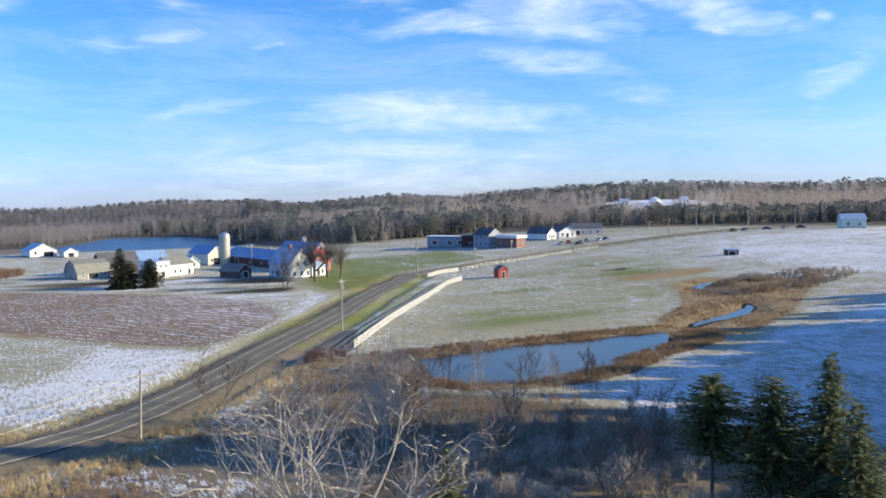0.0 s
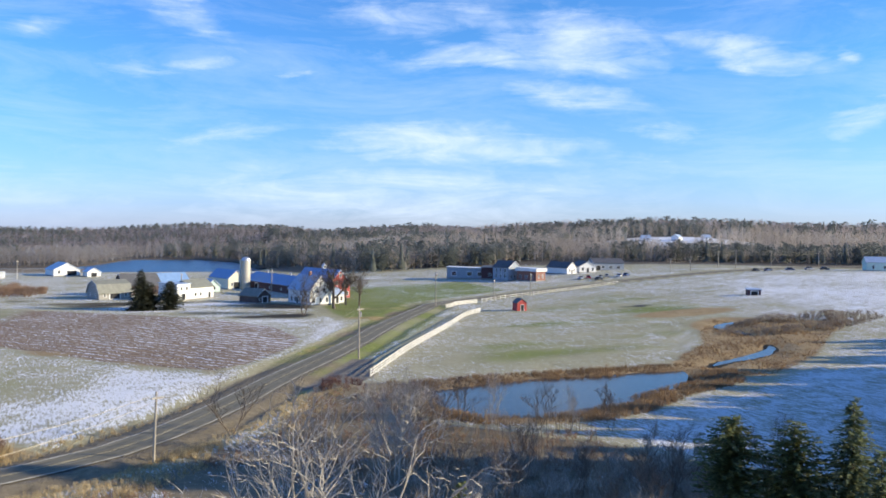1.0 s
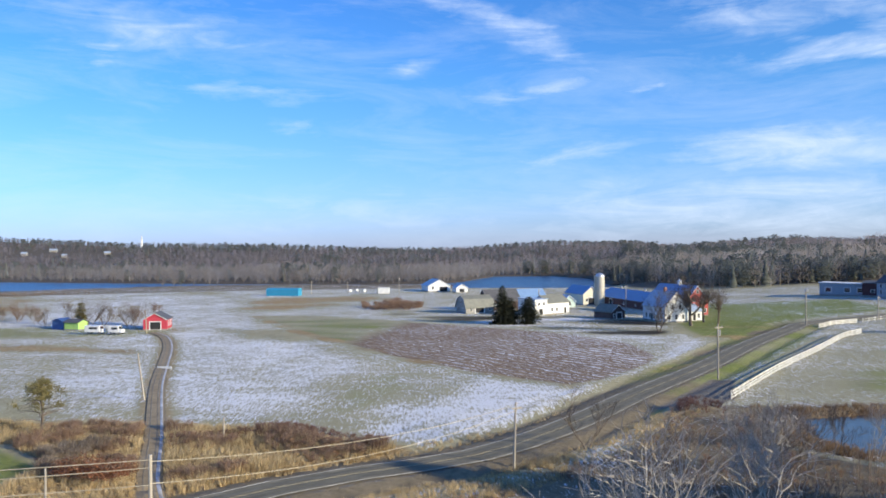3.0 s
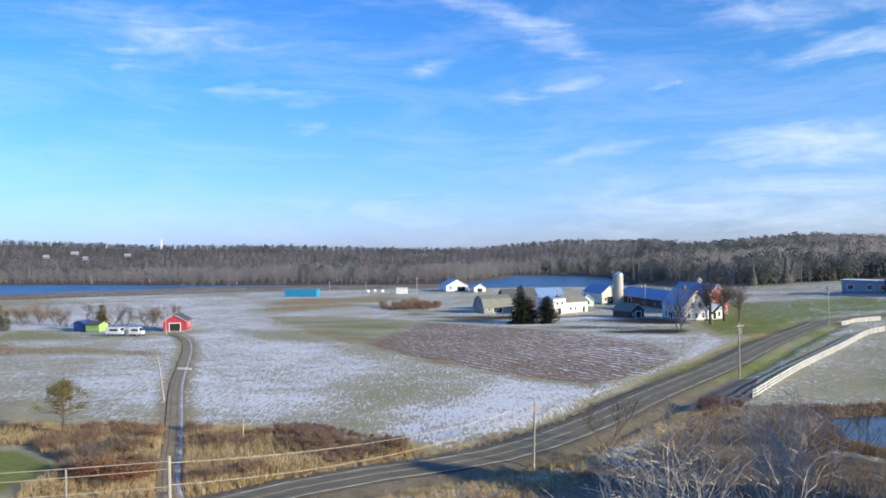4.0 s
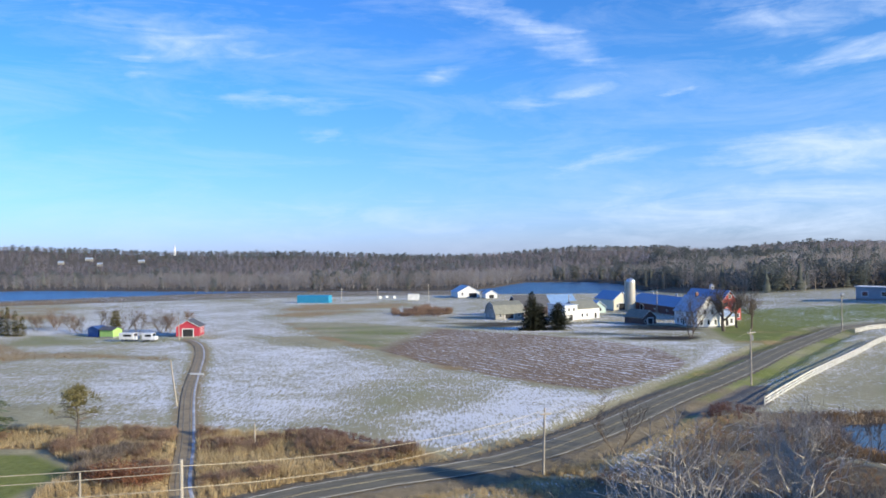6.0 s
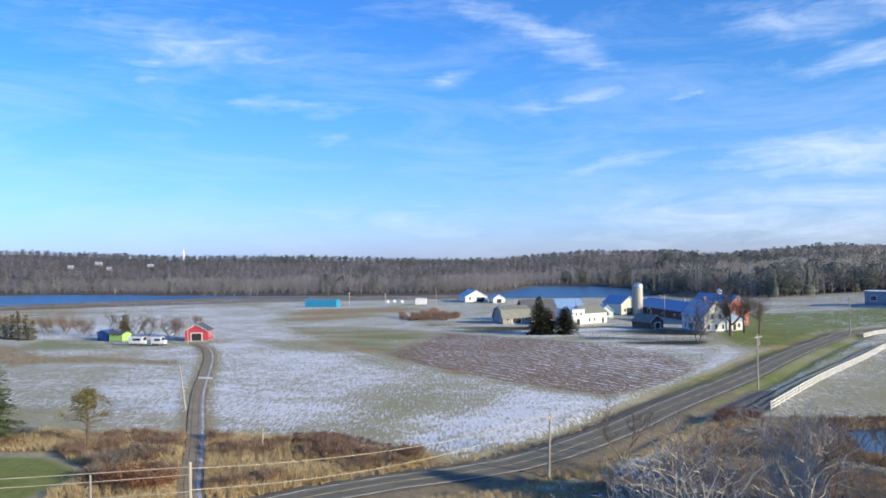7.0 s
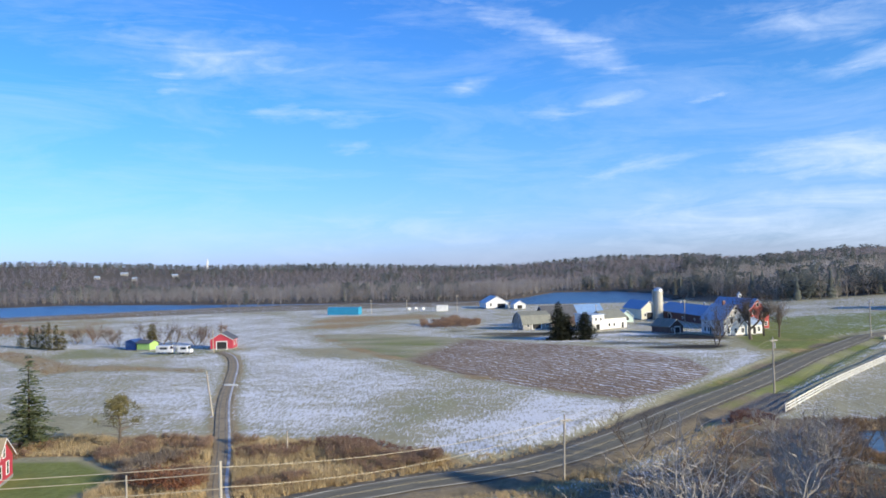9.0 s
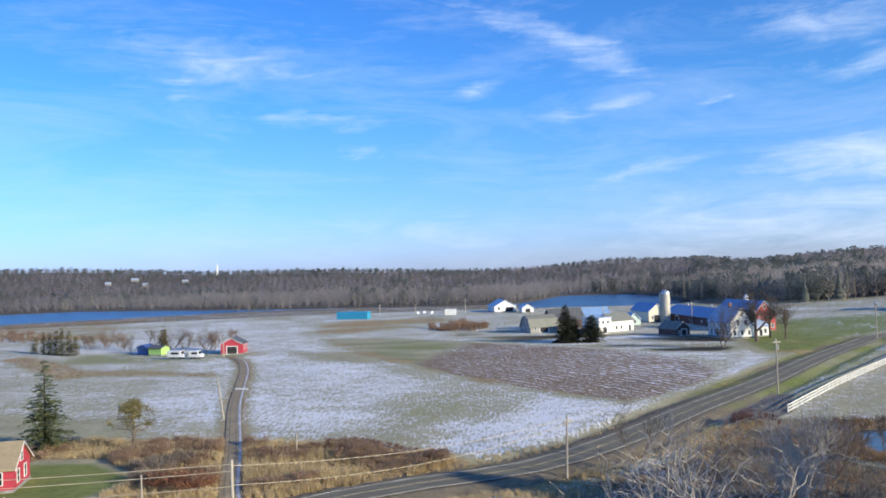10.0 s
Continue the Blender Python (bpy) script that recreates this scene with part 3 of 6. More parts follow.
    snow = snow * (1 - 0.75 * reed) * (1 - 0.38 * scrub) * (1 - 0.85 * wood)
    drift = 0.64 * sm(inside(x, y, [(0, 78), (4, 82), (9, 80), (13, 74), (18, 70), (18, 65), (11, 67), (6, 71)]), -2, 2)
    snow, scrub = np.maximum(snow, drift), scrub * (1 - 0.6 * drift)
    bank = sm(inside(x, y, [(43, 95), (48, 100), (54, 91), (60, 85), (70, 83), (64, 77), (54, 80), (48, 88)]), -2, 2)
    snow, scrub = np.maximum(snow, 0.55 * bank), scrub * (1 - bank)
    snow = snow - 0.05 * sm(inside(x, y, PASTURE), -10, 10)
    snow = snow + (0.16 + 0.3 * streak) * sm(inside(x, y, VERGE), -2, 3) * sm(side, 6, 9)
    snow = snow * sm(side, 4.5, 8) * (1 - sm(inside(x, y, HOUSE_LAWN), -4, 2))
    snow = snow * (1 - 0.4 * fence_shade) * (1 - 0.75 * sm(inside(x, y, FRONT_LAWN), -4, 3)) * (1 - 0.6 * left)
    wet = np.maximum(np.maximum(sm(pond, -1.5, 1.0), sm(band, -6, 4)), 0.25 * fence_shade)
    wet = np.maximum(wet, sm(np.minimum(along(x, y, CREEKS[0]), along(x, y, CREEKS[1])), 2.2, 1.0))
    track = np.maximum(0.85 * sm(side, 3.7, 2.9), 0.65 * sm(along(x, y, TRACK), 2.0, 1.2))
    track = np.maximum(track, 0.9 * sm(inside(x, y, [(33, 120), (38, 127), (53, 149), (56, 145), (52, 136), (50, 128), (44, 122)]), -1.5, 1.5))
    # the yard's share darkens soil and paints in the farmyard's shade
    wet = np.maximum(np.maximum(wet, 0.62 * puddle), (0.40 - 0.5 * streak) * yard)
    track = track * (1 - yard)
    snow = snow - 0.08 * sm(inside(x, y, [(34, 30), (30, 60), (44, 78), (62, 76), (70, 58), (70, 20)]), -6, 6)
    snow = snow * (1 - sm(track, 0.4, 0.8))
    return np.stack([snow, green, plough, reed], 1), np.stack([scrub, wood, wet, track], 1)


def mesh_of(name, verts, faces, material):
    me = bpy.data.meshes.new(name)
    me.from_pydata(verts, [], faces)
    me.materials.append(material)
    me.update()
    return me


def build_ground():
    view = np.radians(np.arange(-42, 66, 0.24))
    rest = np.radians(np.arange(67, 318, 3.0))
    az = np.concatenate([view, rest])
    r = np.concatenate([[0.0], 4.0 * np.exp(np.linspace(0, math.log(1100.0), 400))])
    rr, aa = np.meshgrid(r, az, indexing="ij")
    x, y = (rr * np.sin(aa)).ravel(), (rr * np.cos(aa)).ravel()
    z = land(x, y)
    rough = np.array([noise.noise((a * 0.11, b * 0.11, 0.0)) + 0.5 * noise.noise((a * 0.4, b * 0.4, 3.0)) for a, b in zip(x, y)])
    flat = sm(along(x, y, ROAD), 4, 7) * sm(along(x, y, TRACK), 3, 5)
    z = z + rough * 0.16 * flat * sm(np.hypot(x, y), 700, 500)
    n, m = len(r), len(az)
    i = np.arange(n * m).reshape(n, m)
    faces = np.stack([i[:-1, :], np.roll(i[:-1, :], -1, 1), np.roll(i[1:, :], -1, 1), i[1:, :]], -1).reshape(-1, 4)
    me = bpy.data.meshes.new("ground")
    me.vertices.add(n * m)
    me.vertices.foreach_set("co", np.stack([x, y, z], 1).ravel())
    me.loops.add(faces.size)
    me.loops.foreach_set("vertex_index", faces.ravel()[::-1].copy())
    me.polygons.add(len(faces))
    me.polygons.foreach_set("loop_start", np.arange(0, faces.size, 4))
    me.update(calc_edges=True)
    me.polygons.foreach_set("use_smooth", np.ones(len(faces), bool))
    for layer, values in zip(("zone_a", "zone_b"), weights(x, y)):
        me.color_attributes.new(layer, "FLOAT_COLOR", "POINT").data.foreach_set("color", values.astype(np.float32).ravel())
    me.materials.append(GROUND)
    tagged(new("ground", me), "snow-dusted farm fields, pasture and scrub in early winter", "ground", kind="structure")


build_ground()


def ribbon(line, half, lift, material, name, off=0.0, start=0, stop=None):
    """A strip along a line that lies on the land."""
    pts = [Vector(p) for p in line]
    verts, faces = [], []
    use = range(start, stop if stop is not None else len(pts))
    for k in use:
        d = (pts[min(k + 1, len(pts) - 1)] - pts[max(k - 1, 0)]).normalized()
        side = Vector((d.y, -d.x))
        for s in (-1.0, -0.33, 0.33, 1.0):
            q = pts[k] + side * (off + s * half)
            verts.append((q.x, q.y, ground_z(pts[k].x, pts[k].y) + lift - 0.05 * abs(s)))
    for k in range(len(use) - 1):
        for j in range(3):
            a = 4 * k + j
            faces.append((a, a + 1, a + 5, a + 4))
    return mesh_of(name, verts, faces, material)


road = tagged(new("road", ribbon(ROAD, 2.8, 0.16, ASPHALT, "road")), "worn two-lane country asphalt road", "road", kind="structure")
for off, half, stuff in ((-2.5, 0.08, LINE), (2.5, 0.08, LINE), (-0.14, 0.06, YELLOW), (0.14, 0.06, YELLOW)):
    strip = new("road_line", ribbon(ROAD, half, 0.175, stuff, "road_line", off))
    strip.parent = road
for off in (-2.0, -0.75, 0.75, 2.0):
    strip = new("wheel_path", ribbon(ROAD, 0.38, 0.168, WORN, "wheel_path", off))
    strip.parent = road
tagged(new("driveway", ribbon(TRACK, 1.25, 0.15, RUT, "driveway")), "wet gravel farm track with a grassy middle", "driveway", kind="structure")


for off, half, stuff, tale in ((-0.6, 0.12, GRAVEL, "damp gravel wheel rut in the farm track"),
                               (0.35, 0.2, GRAVEL, "damp gravel wheel rut in the farm track"), (0.86, 0.22, ICE, "frozen wheel rut holding snow in the farm track")):
    tagged(new("wheel_rut", ribbon(TRACK, half, 0.165, stuff, "wheel_rut", off)), tale, "rut", kind="structure")


def sheet(ring, z, material, name):
    bm = bmesh.new()
    bm.faces.new([bm.verts.new((x, y, z)) for x, y in ring])
    bmesh.ops.triangulate(bm, faces=bm.faces[:])
    me = bpy.data.meshes.new(name)
    bm.to_mesh(me)
    bm.free()
    me.materials.append(material)
    return me


pond_ring = curve_through([(p[0] + (3 if p[0] > 75 else -3) * 0.6, p[1] + (3 if p[1] > 103 else -3)) for p in POND_EDGE + POND_EDGE[:1]], 3.0)
tagged(new("pond", sheet(pond_ring[:-1], -0.22, POND, "pond")), "still blue farm pond with thin reflections", "pond", kind="structure")


def build_creek(line):
    pts = [Vector(p) for p in line]
    verts, faces = [], []
    for k, p in enumerate(pts):
        d = (pts[min(k + 1, len(pts) - 1)] - pts[max(k - 1, 0)]).normalized()
        body = math.sin(math.pi * (k + 0.3) / (len(pts) - 0.4)) ** 0.6
        for s in (-1, 1):
            q = p + Vector((d.y, -d.x)) * s * body * (1.5 + 1.3 * noise.noise((k * 0.4, s * 3.0, 2.0)))
            verts.append((q.x, q.y, ground_z(p.x, p.y) + 0.3))
    faces = [(2 * k, 2 * k + 1, 2 * k + 3, 2 * k + 2) for k in range(len(pts) - 1)]
    tagged(new("creek", mesh_of("creek", verts, faces, POND)), "open icy stretch of creek among brown reeds", "creek", kind="structure")


for line in CREEKS:
    build_creek(line)


def build_river():
    verts, faces = [], []
    az = np.arange(-60, 16, 1.0)
    for a in az:
        near = np.interp(a, [p for p, _ in NEAR_BANK], [q for _, q in NEAR_BANK]) - 14
        far = np.interp(a, [p for p, _ in FAR_BANK], [q for _, q in FAR_BANK]) + 14
        for r in (near, max(far, near + 5)):
            verts.append((r * math.sin(radians(a)), r * math.cos(radians(a)), -5.3))
    faces = [(2 * k, 2 * k + 1, 2 * k + 3, 2 * k + 2) for k in range(len(az) - 1)]
    tagged(new("river", mesh_of("river", verts, faces, RIVER)), "broad blue river below wooded banks", "river", kind="structure")


build_river()


# ---- woods ----
def scatter(name, shape, spots, material, label, category, kind="stuff"):
    """One object out of many copies of a small shape: spots of x, y, z, size, height, turn."""
    verts, faces = np.array(shape[0], float), np.array(shape[1])
    s = np.array(spots, float)
    c, d = np.cos(s[:, 5])[:, None], np.sin(s[:, 5])[:, None]
    vx, vy, vz = verts[:, 0][None], verts[:, 1][None], verts[:, 2][None]
    out = np.stack([s[:, 0, None] + (vx * c - vy * d) * s[:, 3, None], s[:, 1, None] + (vx * d + vy * c) * s[:, 3, None], s[:, 2, None] + vz * s[:, 4, None]], -1).reshape(-1, 3)
    idx = (faces[None] + np.arange(len(s))[:, None, None] * len(verts)).reshape(-1, faces.shape[1])
    k = faces.shape[1]
    me = bpy.data.meshes.new(name)
    me.vertices.add(len(out))
    me.vertices.foreach_set("co", out.ravel())
    me.loops.add(idx.size)
    me.loops.foreach_set("vertex_index", idx.ravel())
    me.polygons.add(len(idx))
    me.polygons.foreach_set("loop_start", np.arange(0, idx.size, k))
    me.update(calc_edges=True)
    me.materials.append(material)
    return tagged(new(name, me), label, category, kind=kind)


def far_bare_tree(rng, twigs, wide):
    """A leafless rounded crown of fine twigs on a thin stem, one unit high."""
    v, f = [], []

    def sliver(a, b, w):
        i = len(v)
        side = Vector((rng.uniform(-1, 1), rng.uniform(-1, 1), 0)).normalized() * w
        v.extend([tuple(a - side), tuple(a + side), tuple(b)])
        f.append((i, i + 1, i + 2))

    sliver(Vector((0, 0, -0.03)), Vector((0.01, 0, 0.9)), 0.010)
    sliver(Vector((0.01, 0, -0.03)), Vector((0.05, 0.03, 0.8)), 0.008)
    for _ in range(twigs):
        a, q, h = rng.uniform(0, 6.28), rng.random() ** 0.5, rng.uniform(-1, 1)
        q *= math.sqrt(1 - h * h)
        c = Vector((0.25 * q * math.cos(a), 0.25 * q * math.sin(a), 0.60 + 0.38 * h))
        way = Vector((c.x * 1.6, c.y * 1.6, rng.uniform(0.1, 0.32))).normalized()
        sliver(c - way * rng.uniform(0.04, 0.1), c + way * rng.uniform(0.04, 0.11), rng.uniform(0.5, 1.0) * wide)
    return v, f


def far_conifer(rng):
    """A ragged conifer of drooping whorls, one unit high."""
    v, f = [], []
    for k in range(9):
        z, w = 0.08 + 0.10 * k, 0.20 * (1 - k / 9.6)
        n = 7
        i = len(v)
        v.append((0, 0, min(1.0, z + 0.2)))
        for j in range(n):
            a = 6.283 * j / n + k
            q = w * rng.uniform(0.6, 1.25)
            v.append((q * math.cos(a), q * math.sin(a), z + rng.uniform(-0.05, 0.04)))
        for j in range(n):
            f.append((i, i + 1 + j, i + 1 + (j + 1) % n))
    return v, f


def round_pine(rng, clumps, size):
    """A white-pine head: many small clumps of needles in layers on a bare lower stem."""
    v, f = [], []
    for k in range(clumps):
        z = rng.uniform(0.2, 1.0)
        w = 0.25 * math.sin(math.pi * min(1, 1.12 - z * 0.92))
        a, q = rng.uniform(0, 6.28), rng.random() ** 0.5 * max(0.04, w)
        c = Vector((q * math.cos(a), q * math.sin(a), z - 0.06))
        i = len(v)
        v.append(tuple(c + Vector((0, 0, size * 0.7))))
        for j in range(4):
            b = 1.571 * j + k
            v.append(tuple(c + Vector((size * math.cos(b), size * math.sin(b), rng.uniform(-0.8, 0.3) * size))))
        for j in range(4):
            f.append((i, i + 1 + j, i + 1 + (j + 1) % 4))
    v.extend([(-0.015, 0, 0), (0.015, 0, 0), (0, 0, 0.7)])
    f.append((len(v) - 3, len(v) - 2, len(v) - 1))
    return v, f


def build_woods():
    rng = random.Random(5)
    kinds = {k: [[], []] for k in ("bare", "far_bare", "birch", "pine", "far_pine", "dark")}

    def plant(x, y, share, height, q):
        z = float(bare_land(x, y)) - 0.4
        h = height * rng.uniform(0.72, 1.12) * (1 + 0.35 * noise.noise((x * 0.012, y * 0.012, 9.0)))
        turn = rng.uniform(0, 6.28)
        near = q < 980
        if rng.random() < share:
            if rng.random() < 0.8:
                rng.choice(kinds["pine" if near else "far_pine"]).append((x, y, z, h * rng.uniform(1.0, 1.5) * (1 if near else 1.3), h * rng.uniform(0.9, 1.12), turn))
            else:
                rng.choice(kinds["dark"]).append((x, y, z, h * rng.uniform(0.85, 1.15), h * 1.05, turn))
        else:
            kind = "birch" if near and rng.random() < 0.1 else "bare" if near else "far_bare"
            rng.choice(kinds[kind]).append((x, y, z, h * rng.uniform(1.0, 1.45) * (1 if near else 1.5), h * 0.94, turn))

    r = 436.0
    while r < 2450:
        step = 4.4 + (r - 436) * 0.0075
        a = -62.0
        while a < 74:
            a += math.degrees(step * rng.uniform(0.7, 1.3) / r)
            q = r + rng.uniform(-0.6, 0.6) * step * 1.6
            x, y = q * math.sin(radians(a)), q * math.cos(radians(a))
            far = float(np.interp(a, [p for p, _ in FAR_BANK], [b for _, b in FAR_BANK]))
            grove = noise.noise((x * 0.005, y * 0.005, 1.0)) + 0.4 * noise.noise((x * 0.016, y * 0.016, 5.0))
            if a < 13.5:
                near_bank = float(np.interp(a, [p for p, _ in NEAR_BANK], [b for _, b in NEAR_BANK]))
                if -18 < a < -8.5 and near_bank - 24 < q < near_bank - 6 and rng.random() < 0.5:
                    plant(x, y, 0.03, 12, q)
                if q < far + 10 or (1380 < q < 1590 and -26.5 < a < -20):
                    continue
                depth = q - far
                share = 0.02 + 0.22 * sm(grove, 0.15, 0.5) if depth < 190 else (0.07 if depth < 900 else 0.42) + 0.7 * grove
                if a > 7 and depth < 120:
                    share += 0.35
                if a < -14 and 190 < depth < 420:
                    share += 0.4
                plant(x, y, float(share), 15 if depth < 150 else 12, q)
            else:
                edge = 462 + 20 * noise.noise((a * 0.2, 0.3, 0.0)) + 45 * float(sm(a, 27, 33)) + 20 * float(sm(a, 40, 52))
                edge += 150 * float(sm(a, 20, 13.6))
                if q < edge:
                    continue
                depth = q - edge
                if 690 < q < 800 and 38.5 < a < 44.5 or 620 < q < 700 and 40.5 < a < 43:
                    continue
                share = (0.42 + 0.25 * float(sm(a, 16, 20))) + 0.5 * grove if depth < 90 and a < 33 else 0.40 + 0.6 * grove if depth < 90 else (0.1 if depth < 450 else 0.3) + 0.75 * grove
                plant(x, y, float(share), 12 if a > 34 and depth < 160 else 15 if depth < 160 else 13.5, q)
        r += step * (1.6 if r < 900 else 2.6)
    a = 74.0
    while a < 298:
        a += 0.9
        for q in (520, 560, 620):
            plant(q * math.sin(radians(a)), q * math.cos(radians(a)), 0.5, 18, q)
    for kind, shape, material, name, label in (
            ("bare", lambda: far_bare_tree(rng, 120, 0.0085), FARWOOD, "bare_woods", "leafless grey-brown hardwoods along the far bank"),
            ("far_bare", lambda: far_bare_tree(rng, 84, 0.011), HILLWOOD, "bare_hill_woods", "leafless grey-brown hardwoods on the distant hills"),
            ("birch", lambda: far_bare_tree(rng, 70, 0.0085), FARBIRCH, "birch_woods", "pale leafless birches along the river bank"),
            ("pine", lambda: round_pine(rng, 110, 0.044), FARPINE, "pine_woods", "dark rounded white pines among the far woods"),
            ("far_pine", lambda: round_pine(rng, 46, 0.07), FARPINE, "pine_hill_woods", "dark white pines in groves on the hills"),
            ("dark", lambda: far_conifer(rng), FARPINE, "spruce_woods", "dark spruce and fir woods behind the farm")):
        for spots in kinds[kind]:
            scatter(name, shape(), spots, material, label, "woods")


build_woods()


# ---- tools for things ----
def part(name, bm, material, parent, label=""):
    """One mesh object out of a bmesh, under a thing or a part."""
    me = bpy.data.meshes.new(name)
    bm.to_mesh(me)
    bm.free()
    me.materials.append(material)
    ob = new(name, me)
    ob.parent = parent
    return tagged(ob, label) if label else ob


def thing(name, x, y, turn, label, category, group="", lift=0.0, lean=(0, 0)):
    ob = new(name)
    ob.empty_display_size = 0.3
    ob.matrix_world = pose(x, y, ground_z(x, y) + lift, lean[0], lean[1], turn)
    return tagged(ob, label, category, group)


def box(bm, x0, x1, y0, y1, z0, z1, soft=0.0):
    made = bmesh.ops.create_cube(bm, size=1.0, matrix=Matrix.Translation(((x0 + x1) / 2, (y0 + y1) / 2, (z0 + z1) / 2)) @ Matrix.Diagonal((x1 - x0, y1 - y0, z1 - z0, 1)))
    if soft:
        edges = list({e for v in made["verts"] for e in v.link_edges})
        bmesh.ops.bevel(bm, geom=edges, offset=soft, segments=1, affect="EDGES")
    return bm


def boxed(*a, **k):
    return box(bmesh.new(), *a, **k)


def tube(bm, points, radii, sides=6, cap=True):
    """A tapered tube through points."""
    rings = []
    for k, p in enumerate(points):
        d = (points[min(k + 1, len(points) - 1)] - points[max(k - 1, 0)]).normalized()
        u = d.orthogonal().normalized()
        w = d.cross(u)
        rings.append([bm.verts.new(p + (u * math.cos(6.2832 * j / sides) + w * math.sin(6.2832 * j / sides)) * radii[k]) for j in range(sides)])
    for a, b in zip(rings, rings[1:]):
        for j in range(sides):
            bm.faces.new((a[j], a[(j + 1) % sides], b[(j + 1) % sides], b[j]))
    if cap:
        bm.faces.new(rings[-1])
        bm.faces.new(rings[0][::-1])
    return bm


def prism(profile, axis, a, b):
    """A solid of a closed profile (s, z), drawn out from a to b along x or y."""
    bm = bmesh.new()
    ends = []
    for t in (a, b):
        ends.append([bm.verts.new((s, t, z) if axis == "y" else (t, s, z)) for s, z in profile])
    bm.faces.new(ends[0])
    bm.faces.new(ends[1][::-1])
    n = len(profile)
    for j in range(n):
        bm.faces.new((ends[0][j], ends[1][j], ends[1][(j + 1) % n], ends[0][(j + 1) % n]))
    bmesh.ops.recalc_face_normals(bm, faces=bm.faces[:])
    return bm


def opening(parent, kind, face, u, z, w, h, wide, deep, pane, frame_material=None):
    """A window or a door on a wall: a frame proud of the wall with its pane or leaf."""
    def slab(du, dz, ww, hh, out0, out1):
        a, b = u + du - ww / 2, u + du + ww / 2
        if face == "f":
            return (a, b, -out1, -out0, z + dz, z + dz + hh)
        if face == "b":
            return (a, b, deep + out0, deep + out1, z + dz, z + dz + hh)
        if face == "l":
            return (-out1, -out0, a, b, z + dz, z + dz + hh)
        return (wide + out0, wide + out1, a, b, z + dz, z + dz + hh)

    t = 0.12 if w < 2 else 0.28
    bm = bmesh.new()
    for d in ((-w / 2 - t / 2, 0, t, h), (w / 2 + t / 2, 0, t, h), (0, h, w + 2 * t, t), (0, -t, w + 2 * t, t)):
        box(bm, *slab(*d, 0.002, 0.07))
    ob = part(kind, bm, frame_material or TRIM, parent)
    part("pane" if kind == "window" else "leaf", boxed(*slab(0, 0, w, h, 0.002, 0.03)), pane, ob)
    if kind == "window" and w > 0.7:
        part("sash_bar", boxed(*slab(0, h / 2 - 0.03, w, 0.06, 0.03, 0.05)), frame_material or TRIM, ob)
    return ob


def building(name, label, category, x, y, az, wide, deep, eave, ridge, wall, roof, along_x=False, form="gable", windows=(), doors=(), group="", over=0.35, chimney=None, door_material=DARK, base=True, trim=True, lift=0.0):
    """A building whose nearest corner is at x, y; az: compass way of its front wall; the ridge runs back, or along the front."""
    ob = thing(name, x, y, 90 - az, label, category, group, lift)
    span, run, axis = (deep, wide, "x") if along_x else (wide, deep, "y")
    if form == "gambrel":
        line = [(0, eave), (span * 0.16, eave + (ridge - eave) * 0.66), (span * 0.5, ridge), (span * 0.84, eave + (ridge - eave) * 0.66), (span, eave)]
    elif form == "flat":
        line = [(0, eave), (span, ridge)]
    elif form == "arch":
        line = [(span * (0.5 - 0.5 * math.cos(math.pi * i / 10)), eave + (ridge - eave) * math.sin(math.pi * i / 10)) for i in range(11)]
    else:
        line = [(0, eave), (span * 0.5, ridge), (span, eave)]
    part("wall", prism([(0, -0.6)] + line + [(span, -0.6)], axis, 0, run), wall, ob)
    slope = [(s, z + 0.02) for s, z in line]
    d0 = (line[1][1] - line[0][1]) / max(0.2, line[1][0] - line[0][0]) if len(line) > 2 else 0.0
    d0 = min(d0, 1.2)
    slope = [(-over, slope[0][1] - over * d0)] + slope[1:-1] + [(span + over, slope[-1][1] - over * d0)]
    top = [(s, z + 0.2) for s, z in slope]
    part("roof", prism(slope + top[::-1], axis, -over, run + over), roof, ob)
    if trim:
        for t0, t1 in ((-over - 0.05, -over - 0.004), (run + over + 0.004, run + over + 0.05)):
            part("fascia", prism([(s, z - 0.06) for s, z in slope] + [(s, z + 0.1) for s, z in slope[::-1]], axis, t0, t1), TRIM, ob)
    if base:
        part("foundation", boxed(-0.04, wide + 0.04, -0.04, deep + 0.04, -0.7 - lift, 0.35), STONE, ob)
    for w in windows:
        opening(ob, "window", *w, wide, deep, GLASS)
    for d in doors:
        opening(ob, "door", *d, wide, deep, door_material)
    if chimney:
        cx, cy, h = chimney
        c = part("chimney", boxed(cx - 0.4, cx + 0.4, cy - 0.4, cy + 0.4, eave, h), BRICK, ob)
        part("cap", boxed(cx - 0.5, cx + 0.5, cy - 0.5, cy + 0.5, h + 0.002, h + 0.15), STONE, c)
    return ob


# ---- farm ----
def pairs(face, us, z, w=0.9, h=1.5):
    return [(face, u, z, w, h) for u in us]


building("farmhouse", "white clapboard farmhouse with a snow-dusted grey roof", "house", 76.4, 256.6, 75, 8.2, 13.5, 5.0, 9.6, WHITE, TIN,
         windows=pairs("f", (1.6, 4.1, 6.6), 1.0, 0.8, 1.4) + pairs("f", (2.8, 5.4), 4.2, 0.8, 1.4) + pairs("f", (4.1,), 6.8, 0.6, 0.9) + pairs("l", (1.8, 4.0, 6.5, 9.0, 11.2), 1.0, 0.8, 1.4) + pairs("l", (2.5, 5.5), 3.2, 0.8, 1.1),
         doors=[("l", 7.8, 0.3, 1.0, 2.1)], chimney=(4.1, 6.5, 10.8))
